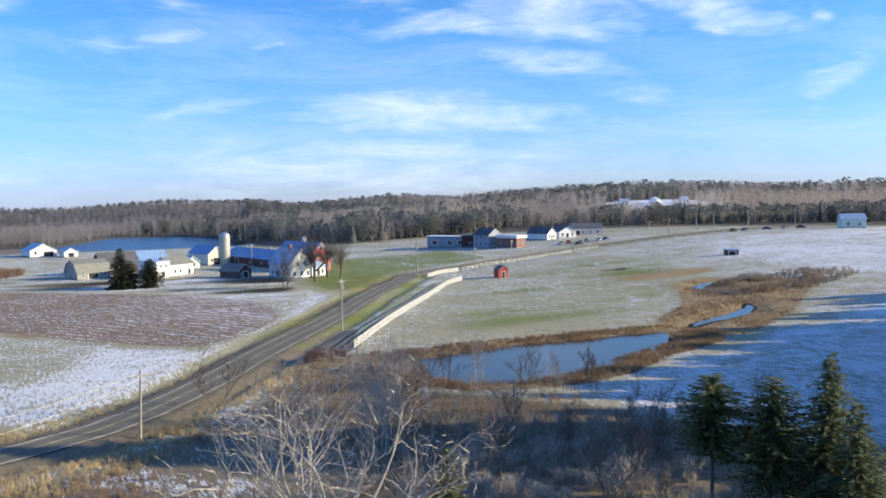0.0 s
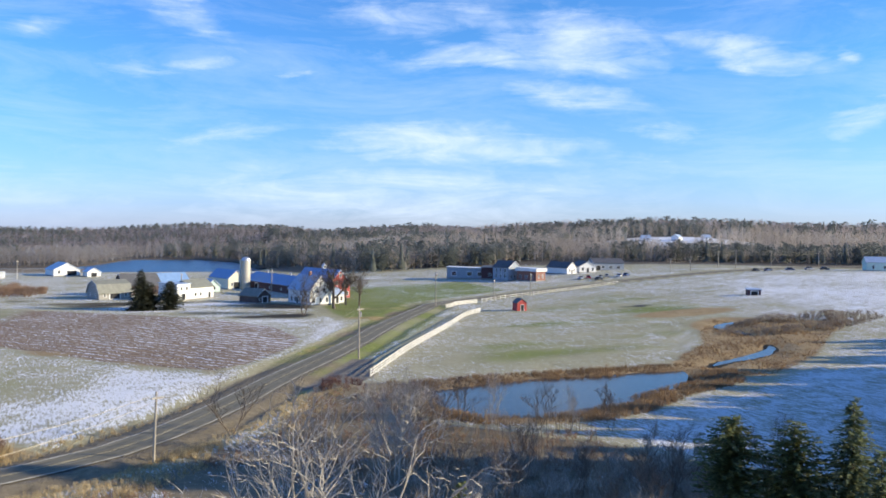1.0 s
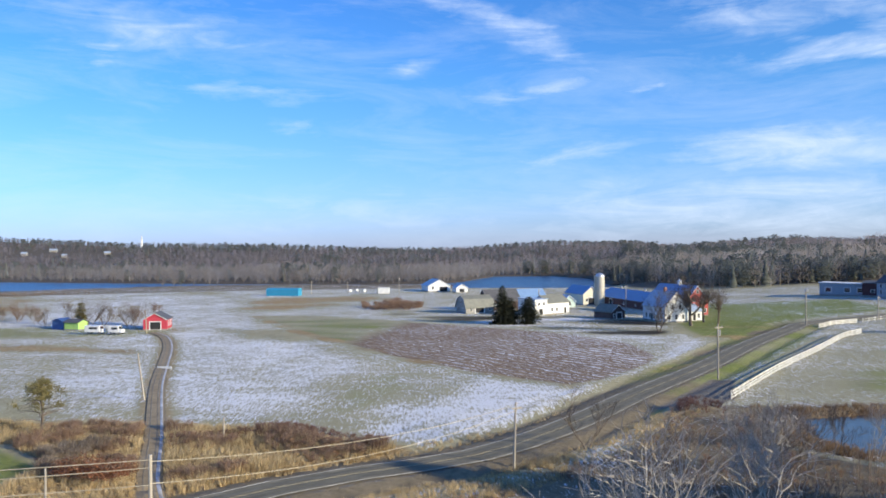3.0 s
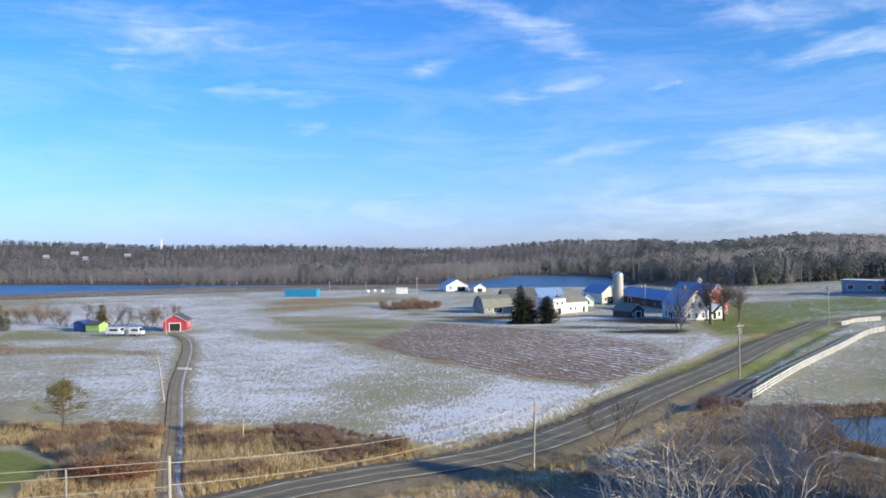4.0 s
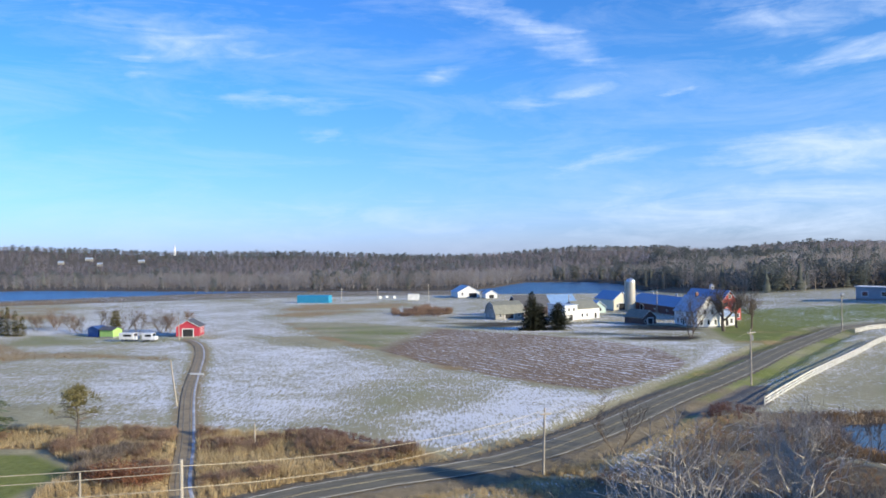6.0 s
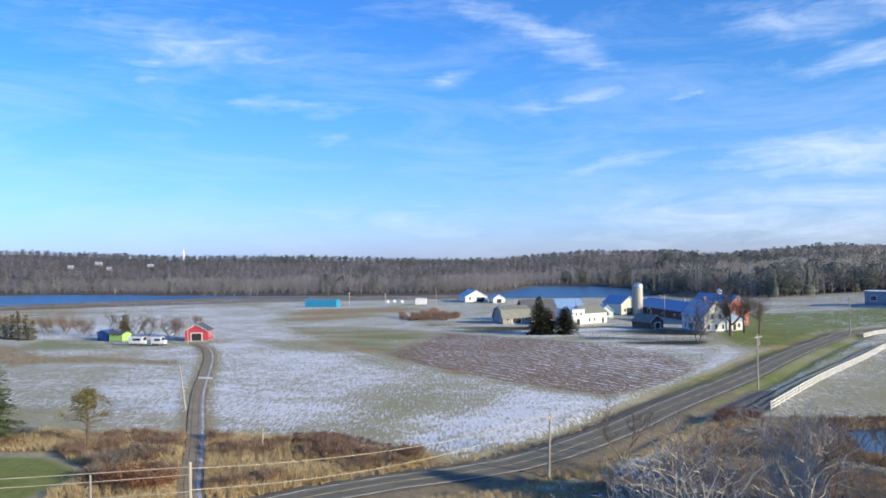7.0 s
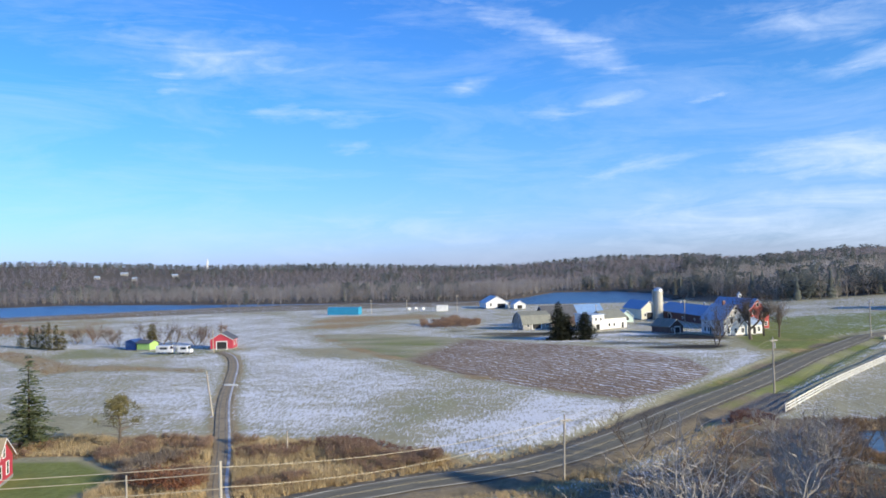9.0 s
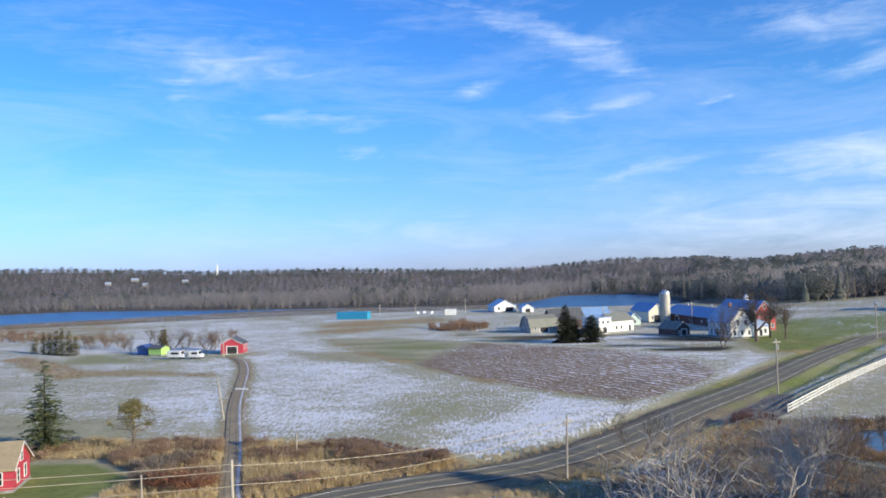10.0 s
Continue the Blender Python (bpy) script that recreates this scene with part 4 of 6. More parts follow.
building("house_ell", "low white clapboard ell joining farmhouse and barn", "house", 84.6, 260.4, 75, 5.6, 9, 3.2, 5.2, WHITE, TIN, True,
         windows=pairs("f", (1.2, 4.4), 1.1, 0.8, 1.3), doors=[("f", 2.8, 0.2, 1.0, 2.1)])
building("red_barn", "tall faded red barn with a snow-dusted tin roof", "barn", 90.7, 279.5, 75, 8.6, 24, 5.4, 10.3, RED, BLUEROOF,
         windows=pairs("f", (1.4, 7.4), 1.2, 1.0, 1.3) + pairs("f", (2.8, 6.0), 5.0, 0.9, 1.2) + pairs("f", (4.4,), 7.8, 0.9, 1.2) + pairs("r", (4, 9, 14, 19), 1.8) + pairs("l", (4, 9, 14, 19), 1.8),
         doors=[("f", 4.4, 0.1, 2.8, 3.0)])
cupola = thing("roof_cupola", 91.2 + 4.25 - 3.1, 279.5 + 1.1 + 11.6, 15, "small white louvred cupola with a pointed cap on the barn ridge", "cupola", lift=10.35)
part("base", boxed(-0.6, 0.6, -0.6, 0.6, -0.3, 1.2, soft=0.03), TRIM, cupola)
part("louvre", boxed(-0.4, 0.4, -0.63, -0.602, 0.3, 1.0), GLASS, cupola)
capb = bmesh.new()
bmesh.ops.create_cone(capb, cap_ends=True, segments=4, radius1=1.0, radius2=0.05, depth=0.9, matrix=pose(0, 0, 1.66, 0, 0, 45))
part("cap", capb, DOME, cupola)
building("dairy_barn", "long low maroon dairy barn under a blue-grey tin roof", "barn", 82.5, 306, 80, 13, 45, 3.4, 6.5, MAROON, BLUEROOF,
         windows=pairs("l", range(6, 40, 11), 1.3, 0.9, 0.7), doors=[("l", 30, 0.1, 2.6, 2.6)])
for k in (0.25, 0.75):
    vent = thing("roof_vent", 82.5 + 6.4 - 7.8 * k, 306 + 1.1 + 44 * k, 10, "small galvanised ridge ventilator on the dairy barn", "vent", "ridge ventilators", lift=6.5)
    vb = tube(bmesh.new(), [Vector((0, 0, -0.2)), Vector((0, 0, 0.9))], [0.35, 0.35], 10)
    part("stack", vb, METAL, vent)
    cb = tube(bmesh.new(), [Vector((0, 0, 0.95)), Vector((0, 0, 1.35))], [0.6, 0.1], 10)
    part("cap", cb, DOME, vent)

silo = thing("silo", 73.5, 338.2, 0, "tall pale concrete stave silo with a silver dome", "silo")
part("shaft", tube(bmesh.new(), [Vector((0, 0, z)) for z in (-0.5, 4, 8, 11.9)], [1.85] * 4, 28), STAVE, silo)
for z in [0.9 * i + 0.6 for i in range(13)]:
    part("hoop", tube(bmesh.new(), [Vector((0, 0, z)), Vector((0, 0, z + 0.06))], [1.875, 1.875], 28, False), METAL, silo)
dome = bmesh.new()
bmesh.ops.create_uvsphere(dome, u_segments=24, v_segments=12, radius=1.9, matrix=Matrix.Translation((0, 0, 11.9)) @ Matrix.Diagonal((1, 1, 0.8, 1)))
bmesh.ops.delete(dome, geom=[v for v in dome.verts if v.co.z < 11.85], context="VERTS")
part("dome", dome, DOME, silo)
part("chute", boxed(-2.5, -1.8, -0.4, 0.4, 0.0, 12.3, soft=0.1), STAVE, silo)

building("machine_barn", "cream metal barn with a blue-grey roof beside the silo", "barn", 66.2, 337, 78, 7.2, 20, 4.6, 7.7, CREAM, BLUEROOF,
         windows=pairs("f", (1.6, 5.6), 1.6, 0.9, 1.0), doors=[("f", 3.6, 0.05, 2.6, 3.0)])
building("mint_shed", "small pale mint gabled shed", "shed", 55.0, 321.5, 82, 5.2, 8, 2.8, 5.0, MINT, TIN, windows=pairs("f", (2.6,), 1.2, 1.4, 1.1))
building("milk_house", "white long building with a brown-grey roof", "farm building", 44.2, 291, 52, 11.5, 7.5, 4.2, 6.6, WHITE, MOSS, True,
         windows=pairs("f", (2.5, 5.0), 1.2, 0.9, 1.1), doors=[("f", 9.4, 0.1, 1.1, 2.2)])
building("milk_house_wing", "white flat-topped wing with a wide doorway", "farm building", 39.2, 286.6, 52, 6.2, 8.5, 5.6, 5.9, WHITE, TIN, True, "flat",
         windows=pairs("f", (2.0, 4.4), 3.6, 0.9, 1.0), doors=[("f", 3.0, 0.1, 1.6, 2.2)], trim=False)
building("gambrel_barn", "grey barn with a mossy gambrel roof", "barn", 15.4, 298, 68, 11.5, 9, 2.4, 6.4, TAUPE, MOSS, True, "gambrel",
         windows=pairs("l", (2.4, 6.6), 1.0, 0.9, 1.0) + pairs("l", (4.5,), 3.6, 0.9, 1.0) + pairs("f", (2, 9.6), 1.0, 0.8, 0.9), doors=[("f", 5.6, 0.1, 3.4, 1.9)])
building("hay_barn", "dark weathered barn half hidden by spruces", "barn", 24.5, 312, 70, 14, 9, 3.8, 7.8, BROWNWOOD, TAR, True, windows=pairs("f", (3, 8), 1.2), doors=[("f", 5.6, 0.1, 2.4, 2.6)])
building("tool_barn", "low barn with a blue-grey tin roof", "barn", 38, 322, 66, 13, 9, 3.2, 7.4, GREYBLUE, BLUEROOF, True, windows=pairs("f", (3, 8), 1.1))
building("brown_shed", "small dark brown shed with a grey-green roof", "shed", 62.2, 269, 58, 6.2, 8.2, 2.5, 4.7, BROWNWOOD, MOSS, windows=pairs("f", (1.3,), 1.0, 0.7, 0.8), doors=[("f", 3.6, 0.05, 2.2, 2.1)])
building("calf_barn", "white gabled barn with a blue-grey roof at the field edge", "barn", 2.5, 452, 78, 12.5, 18, 3.2, 6.6, WHITE, TIN, doors=[("f", 8.6, 0.05, 4.4, 2.6)], windows=pairs("f", (2.6,), 1.4))
building("white_garage", "small white gabled garage with a blue-grey roof", "garage", 17.5, 440, 80, 6.4, 10, 2.6, 4.6, WHITE, TIN, doors=[("f", 3.2, 0.05, 2.6, 2.1)])
building("blue_storage", "long bright blue sheet-clad storage shelter", "shelter", -81.5, 424, 103, 17.5, 5, 3.0, 3.9, BLUETARP, BLUETARP, True, "arch", trim=False, over=0.05, base=False)
building("white_box_trailer", "white box trailer parked at the field edge", "trailer", -24.5, 438, 92, 6.0, 2.5, 2.5, 2.6, TRIM, TRIM, True, "flat", trim=False, over=0.02, base=False, lift=0.5)

# ---- shed yard ----
building("red_garage", "bright red gabled garage with white trim and a grey roof", "garage", -84.3, 246.5, 84, 6.8, 8.0, 3.2, 5.1, CRIMSON, TAR,
         doors=[("f", 3.5, 0.05, 3.0, 2.4)], windows=pairs("r", (3, 6), 1.2))
building("lime_shed", "lime green shed with a low roof", "shed", -109, 249.6, 108, 5.0, 4, 2.4, 3.1, LIME, TAR, True, trim=False)
building("blue_tarp_shed", "dark blue tarpaulin shelter beside the lime shed", "shelter", -114.2, 253, 110, 4.2, 4, 2.4, 3.2, NAVY, NAVY, trim=False, base=False)


def vehicle(name, label, x, y, az, long, wide, high, paint, boxy, group="", category="car"):
    ob = thing(name, x, y, 90 - az, label, category, group, lift=0.1)
    if boxy:
        bm = boxed(-long / 2, long / 2 - 0.9, -wide / 2, wide / 2, 0.55, high, soft=0.12)
        box(bm, long / 2 - 1.0, long / 2, -wide / 2 + 0.1, wide / 2 - 0.1, 0.5, high * 0.62, soft=0.12)
        part("body", bm, paint, ob)
        part("windscreen", boxed(long / 2 - 0.96, long / 2 - 0.86, -wide / 2 + 0.25, wide / 2 - 0.25, high * 0.63, high * 0.93), GLASS, ob)
        for s in (-1, 1):
            part("side_window", boxed(-long * 0.25, long * 0.2, s * (wide / 2 + 0.01) - 0.01, s * (wide / 2 + 0.01) + 0.01, high * 0.58, high * 0.82), GLASS, ob)
    else:
        part("body", boxed(-long / 2, long / 2, -wide / 2, wide / 2, 0.3, 0.85, soft=0.14), paint, ob)
        part("cabin", prism([(-long * 0.32, 0.84), (-long * 0.22, high), (long * 0.12, high), (long * 0.28, 0.84)], "y", -wide / 2 + 0.14, wide / 2 - 0.14), GLASS, ob)
        part("roof_panel", boxed(-long * 0.21, long * 0.11, -wide / 2 + 0.13, wide / 2 - 0.13, high - 0.02, high + 0.05, soft=0.02), paint, ob)
    for sx in (-1, 1):
        for sy in (-1, 1):
            c = Vector((sx * long * 0.31, sy * (wide / 2 - 0.1), 0.33))
            w = part("wheel", tube(bmesh.new(), [c + Vector((0, -0.11, 0)), c + Vector((0, 0.11, 0))], [0.34, 0.34], 14), DARK, ob)
            part("rim", tube(bmesh.new(), [c + Vector((0, sy * 0.112, 0)), c + Vector((0, sy * 0.125, 0))], [0.2, 0.2], 10), METAL, w)
    return ob


def paint(name, c):
    m = surface(name, tuple(v * 0.85 for v in c), c, 1.5, 0.3, 0.0, stain=0.15)
    return m


CARS = [paint("white_paint", (0.78, 0.78, 0.78)), paint("red_paint", (0.42, 0.03, 0.03)), paint("blue_paint", (0.05, 0.09, 0.22)), paint("silver_paint", (0.42, 0.43, 0.45)), paint("black_paint", (0.02, 0.02, 0.025))]
vehicle("camper_van", "white camper van parked on grass by the red garage", -94.5, 236.5, 100, 5.6, 2.1, 2.5, CARS[0], True, category="van")
camp = vehicle("cargo_trailer", "white enclosed cargo trailer beside the camper van", -88, 235.2, 100, 4.2, 2.0, 2.5, CARS[0], True, category="trailer")

vehicle("farm_car", "dark blue car parked in the snowy farmyard", 66.5, 281.5, 40, 4.4, 1.8, 1.5, CARS[2], False)

# ---- roadside red house ----
building("red_house", "crimson clapboard house with white trim and a tan shingle roof", "house", -66.3, 82.6, 74, 12, 7.2, 2.8, 5.2, CRIMSON, TANROOF, True,
         windows=[("f", 10.2, 1.0, 1.2, 1.4)] + pairs("f", (5.2,), 1.0, 1.2, 1.4) + pairs("r", (2.0, 5.0), 0.9, 0.9, 1.4) + pairs("r", (3.6,), 3.1, 0.8, 1.1), doors=[("f", 7.6, 0.1, 1.9, 2.2)], door_material=TRIM)

# ---- buildings up the road ----
building("grey_office", "grey-blue flat-roofed building with bright windows", "building", 185, 335, 40, 10, 19, 4.8, 5.2, GREYBLUE, FROSTROOF, True, "flat", trim=False,
         windows=pairs("l", (3.0, 8, 15.5), 1.4, 2.2, 1.7) + pairs("f", (2.5, 6.5), 1.4, 1.6, 1.6), over=0.5)
building("brown_store", "dark brown low building between two others", "building", 189.5, 325.5, 40, 8, 11, 5.2, 6.0, MAROON, TAR, False, "flat", trim=False, windows=pairs("l", (3, 7), 1.5, 1.4, 1.2))
building("brick_building", "two-storey building with brick front and white fascia", "building", 194.2, 306, 68, 7, 10.5, 5.4, 5.7, BRICK, FROSTROOF, True, "flat", over=0.5,
         windows=pairs("l", (2.2, 5.4, 8.6), 1.2, 1.2, 1.4) + pairs("f", (2, 5), 1.4, 1.1, 1.3))
fasc = thing("fascia_board", 194.2, 306, 90 - 68, "broad white fascia board round a flat roof", "fascia", lift=4.3)
for q in ((-0.55, 7.55, -0.58, -0.52, 0.0, 1.25), (-0.58, -0.52, -0.5, 11.0, 0.0, 1.25), (7.52, 7.58, -0.5, 11.0, 0.0, 1.25)):
    part("panel", boxed(*q), TRIM, fasc)
building("blue_gable_building", "pale blue gabled house with a dark roof", "house", 186.8, 317.5, 68, 9, 9, 6.0, 8.8, GREYBLUE, TAR, windows=pairs("f", (2, 4.5), 1.2) + pairs("l", (2, 4.5, 7), 1.4) + pairs("l", (2, 4.5, 7), 4.0))
building("white_cottage", "small white gabled house with a blue-grey roof", "house", 226.5, 329, 74, 7, 13, 3.2, 5.8, WHITE, TAR, windows=pairs("f", (1.8, 5.2), 1.1), doors=[("f", 3.5, 0.1, 1.0, 2.1)])
building("white_chapel", "white gabled house with a porch and flagpole", "house", 236.5, 333, 100, 9, 11, 3.2, 5.6, WHITE, TAR, windows=pairs("f", (1.8, 7.2), 1.1), doors=[("f", 4.5, 0.1, 1.2, 2.2)])
building("long_garage", "long low garage with a frosted white roof", "garage", 250.5, 340.5, 110, 16, 10, 4.0, 6.0, GREYBLUE, TAR, True, windows=pairs("f", (5, 9, 13), 1.2, 1.6, 1.2), doors=[("f", 2.4, 0.1, 2.6, 2.5)])
building("teal_house", "pale teal house at the top of the field", "house", 352, 262, 130, 11, 8, 4.2, 6.6, MINT, TIN, True, windows=pairs("f", (3, 8), 1.1))
building("field_hut", "small red wooden calf hut in the pasture", "hut", 128.2, 212.4, 95, 3.2, 3.2, 2.5, 3.7, RED, TAR, False, "gable", trim=False, over=0.2, doors=[("f", 1.7, 0.1, 1.0, 1.8)], base=False)
building("run_in_shed", "low dark run-in shelter in the snowy pasture", "shelter", 214, 203.5, 120, 4.2, 2.8, 1.9, 2.3, MAROON, TIN, True, "flat", trim=False, base=False, doors=[("f", 2.1, 0.05, 2.2, 1.4)])
for k, (x, y, i) in enumerate(((214, 300, 0), (219, 301.5, 1), (224, 299, 0), (229, 301, 3), (234, 298.5, 0), (239, 300, 2), (217, 291, 4))):
    vehicle("parked_car", ("white", "red", "white", "silver", "white", "dark blue", "black")[k] + " car parked in a row beside the road", x, y, 20 + 8 * k, 4.4, 1.8, 1.45, CARS[i], False, "cars up the road")
for k, (x, y, i) in enumerate(((300, 281, 4), (306, 279, 2), (330, 276, 3), (338, 274, 4), (318, 277, 2))):
    vehicle("parked_car", ("black", "dark blue", "silver", "black", "dark blue")[k] + " car parked on the snowy rise", x, y, 70 + 15 * k, 4.6, 1.85, 1.5, CARS[i], False, "cars on the rise")
for x, y, az, w in ((474, 574, 120, 8), (500, 556, 60, 10), (519, 545, 110, 7)):
    building("hill_house", "white house in a snowy clearing on the wooded hill", "house", x, y, az, w, 7, 3.2, 5.4, WHITE, TIN, True, windows=pairs("f", (2.5, 5.5), 1.2), group="hill houses", lift=0.3)
for az, r, w in ((-26.0, 1470, 8), (-24.4, 1590, 12), (-23.7, 1440, 7), (-21.2, 1550, 10)):
    building("town_building", "pale building of a distant town among trees", "building", r * math.sin(radians(az)), r * math.cos(radians(az)), 80, w, 9, 3.2, 5.4, TAUPE, TIN, True, windows=pairs("f", (2.5, 6), 1.2, 1.2, 1.4), group="distant town", trim=False)
steeple = thing("church_steeple", 2000 * math.sin(radians(-18.9)), 2000 * math.cos(radians(-18.9)), 0, "white church steeple above distant trees", "steeple")
part("tower", boxed(-1.8, 1.8, -1.8, 1.8, -1, 18, soft=0.2), WHITE, steeple)
part("spire", tube(bmesh.new(), [Vector((0, 0, 18.01)), Vector((0, 0, 27))], [1.9, 0.2], 8), FROSTROOF, steeple)


# ---- fences ----
def board_fence(name, label, line, high, rails, gap, deep=0.16):
    pts = curve_through(line, gap)
    x0, y0 = pts[0]
    ob = thing(name, x0, y0, 0, label, "fence")
    z0 = ground_z(x0, y0)
    post_me = None
    spots = [Vector((x - x0, y - y0, ground_z(x, y) - z0)) for x, y in pts]
    for p in spots:
        if post_me is None:
            first = part("post", boxed(-0.08, 0.08, -0.08, 0.08, -0.4, high + 0.08, soft=0.02), FENCE, ob)
            post_me = first.data
            first.location = p
        else:
            q = new("post", post_me)
            q.parent, q.location = ob, p
    for a, b in zip(spots, spots[1:]):
        d = (b - a).normalized()
        side = Vector((d.y, -d.x, 0)) * 0.1
        for k in range(rails):
            h = high * (k + 0.72) / rails
            bm = bmesh.new()
            u, w = side * 0.3, Vector((0, 0, deep / 2))
            c = [bm.verts.new(e + side + s * u + t * w + Vector((0, 0, h))) for e in (a, b) for s in (-1, 1) for t in (-1, 1)]
            for f in ((0, 1, 3, 2), (4, 6, 7, 5), (0, 4, 5, 1), (2, 3, 7, 6), (0, 2, 6, 4), (1, 5, 7, 3)):
                bm.faces.new([c[i] for i in f])
            part("board", bm, FENCE, ob)


board_fence("board_fence", "long white three-board fence along the pasture", [(48.2, 126.8), (58, 141), (69, 156.5), (90, 184), (108, 207.5), (117, 215.5)], 1.4, 3, 2.5, 0.2)
board_fence("short_board_fence", "short white board fence beside the road bend", [(115.6, 235.8), (122.5, 239.2), (130, 241.8)], 1.3, 3, 2.5, 0.24)
board_fence("paddock_fence", "white post and rail fence running uphill beside the road", [(132, 242), (146, 250), (161.5, 256), (178, 262), (196, 268), (214, 274)], 1.3, 2, 2.8, 0.1)


# ---- poles and wires ----
def utility_pole(x, y, high, arm=0.0, turn=0.0, lean=(0, 0), extra="", label="", thick=0.15):
    ob = thing("utility_pole", x, y, turn, label or "weathered wooden utility pole", "utility pole", "roadside poles", lean=lean)
    part("shaft", tube(bmesh.new(), [Vector((0, 0, z)) for z in (-0.5, high * 0.5, high)], [thick, thick * 0.87, thick * 0.72], 10), POLE, ob)
    if arm:
        a = part("crossarm", boxed(-arm, arm, -0.26, -0.14, high - 0.75, high - 0.6, soft=0.01), POLE, ob)
        for s in (-0.9, -0.35, 0.35, 0.9):
            part("insulator", tube(bmesh.new(), [Vector((s * arm, -0.2, high - 0.6)), Vector((s * arm, -0.2, high - 0.42))], [0.05, 0.035], 8), TRIM, a)
    if extra == "transformer":
        part("transformer", tube(bmesh.new(), [Vector((0.42, 0, high - 2.1)), Vector((0.42, 0, high - 1.1))], [0.26, 0.26], 14), METAL, ob)
    if extra == "lamp":
        part("lamp_head", boxed(-0.9, 0.9, -0.5, 0.1, high - 0.35, high + 0.75, soft=0.3), METAL, ob, "round grey lamp head")
    return ob


utility_pole(9.8, 89.6, 7.5, 0.7, 30, (1.0, 1.5), label="slim pale wooden pole beside the road", thick=0.14)
utility_pole(54.2, 149.0, 10.2, 1.1, 35, extra="transformer", label="wooden utility pole with crossarm and transformer", thick=0.17)
utility_pole(114, 240.5, 10.2, 0, 35, extra="lamp", label="wooden pole with a round yard lamp", thick=0.2)
utility_pole(-17.45, 51.7, 11.0, 0, 42, label="tall pale wooden pole carrying several wires", thick=0.16)
utility_pole(-29, 62.5, 7.5, 0, 30, label="short brown pole beside reeds", thick=0.12)
utility_pole(-41, 62, 6.0, 0, 30, label="short pale pole by the red house", thick=0.12)
utility_pole(-45.1, 131.9, 7.6, 0, 0, (0, -7.5), label="leaning pale pole beside the farm track", thick=0.16)
utility_pole(-80.6, 238.5, 7.0, 0, 0, (0, -2), label="pale pole in front of the red garage", thick=0.17)
utility_pole(-25.6, 104, 2.8, 0, 0, label="short wooden post in the reeds", thick=0.13)
for x, y, h in ((139, 246, 7.5), (157, 251, 8.5), (-60, 437, 7), (-42, 452, 6), (-13, 428, 9), (79.5, 319, 9), (45, 318, 8)):
    utility_pole(x, y, h, 0.6, 20, label="distant wooden pole near farm buildings", thick=0.2)
ROADPOLES = [(266, 301, 7), (283, 306, 7), (304, 309, 9), (316, 309, 9), (344, 312, 8.5), (385, 316, 8.5)]
for x, y, h in ROADPOLES:
    utility_pole(x, y, h, 0.9, 80, label="distant utility pole along the upper road", thick=0.22)


def overhead_wire(a, b, sag, radius=0.018):
    pa, pb = Vector((a[0], a[1], ground_z(a[0], a[1]) + a[2])), Vector((b[0], b[1], ground_z(b[0], b[1]) + b[2]))
    pts = [pa.lerp(pb, t / 18) - Vector((0, 0, sag * 4 * (t / 18) * (1 - t / 18))) for t in range(19)]
    bm = tube(bmesh.new(), pts, [radius] * 19, 5)
    me = bpy.data.meshes.new("overhead_wire")
    bm.to_mesh(me)
    bm.free()
    me.materials.append(CABLE)
    tagged(new("overhead_wire", me), "thin slack overhead wire strung between poles", "wire", "overhead wires")


for h, e, s in ((10.7, 10.4, 0.25), (10.2, 9.9, 0.35), (9.1, 8.8, 0.3), (8.1, 8.2, 0.4)):
    overhead_wire((-17.45, 51.5, h), (-58, 48, e), s, 0.028)
for dx, h, g, s in ((-0.6, 9.6, 7.0, 1.0), (0.6, 8.2, 6.6, 1.3)):
    overhead_wire((-17.45, 51.5, h + 1.0), (9.8 + dx * 0.7, 89.6, g), s, 0.026)
for dx, g, h, s in ((-0.6, 7.0, 9.6, 1.0), (0.6, 6.7, 9.5, 1.2)):
    overhead_wire((9.8 + dx, 89.6, g), (54.2 + dx, 149.0, h), s, 0.012)
for p, q in zip(ROADPOLES, ROADPOLES[1:]):
    for d in (0.2, 1.6):
        overhead_wire((p[0], p[1], p[2] - d), (q[0], q[1], q[2] - d), 0.8, 0.03)

gate = thing("track_barrier", -51.8, 163.5, -15, "white plank barrier across the farm track", "barrier")
part("plank", boxed(-1.6, 1.6, -0.06, 0.06, 0.5, 0.9, soft=0.02), TRIM, gate)
for s in (-1, 1):
    part("leg", boxed(s * 1.5 - 0.07, s * 1.5 + 0.07, 0.063, 0.18, -0.2, 0.95, soft=0.02), POLE, gate)


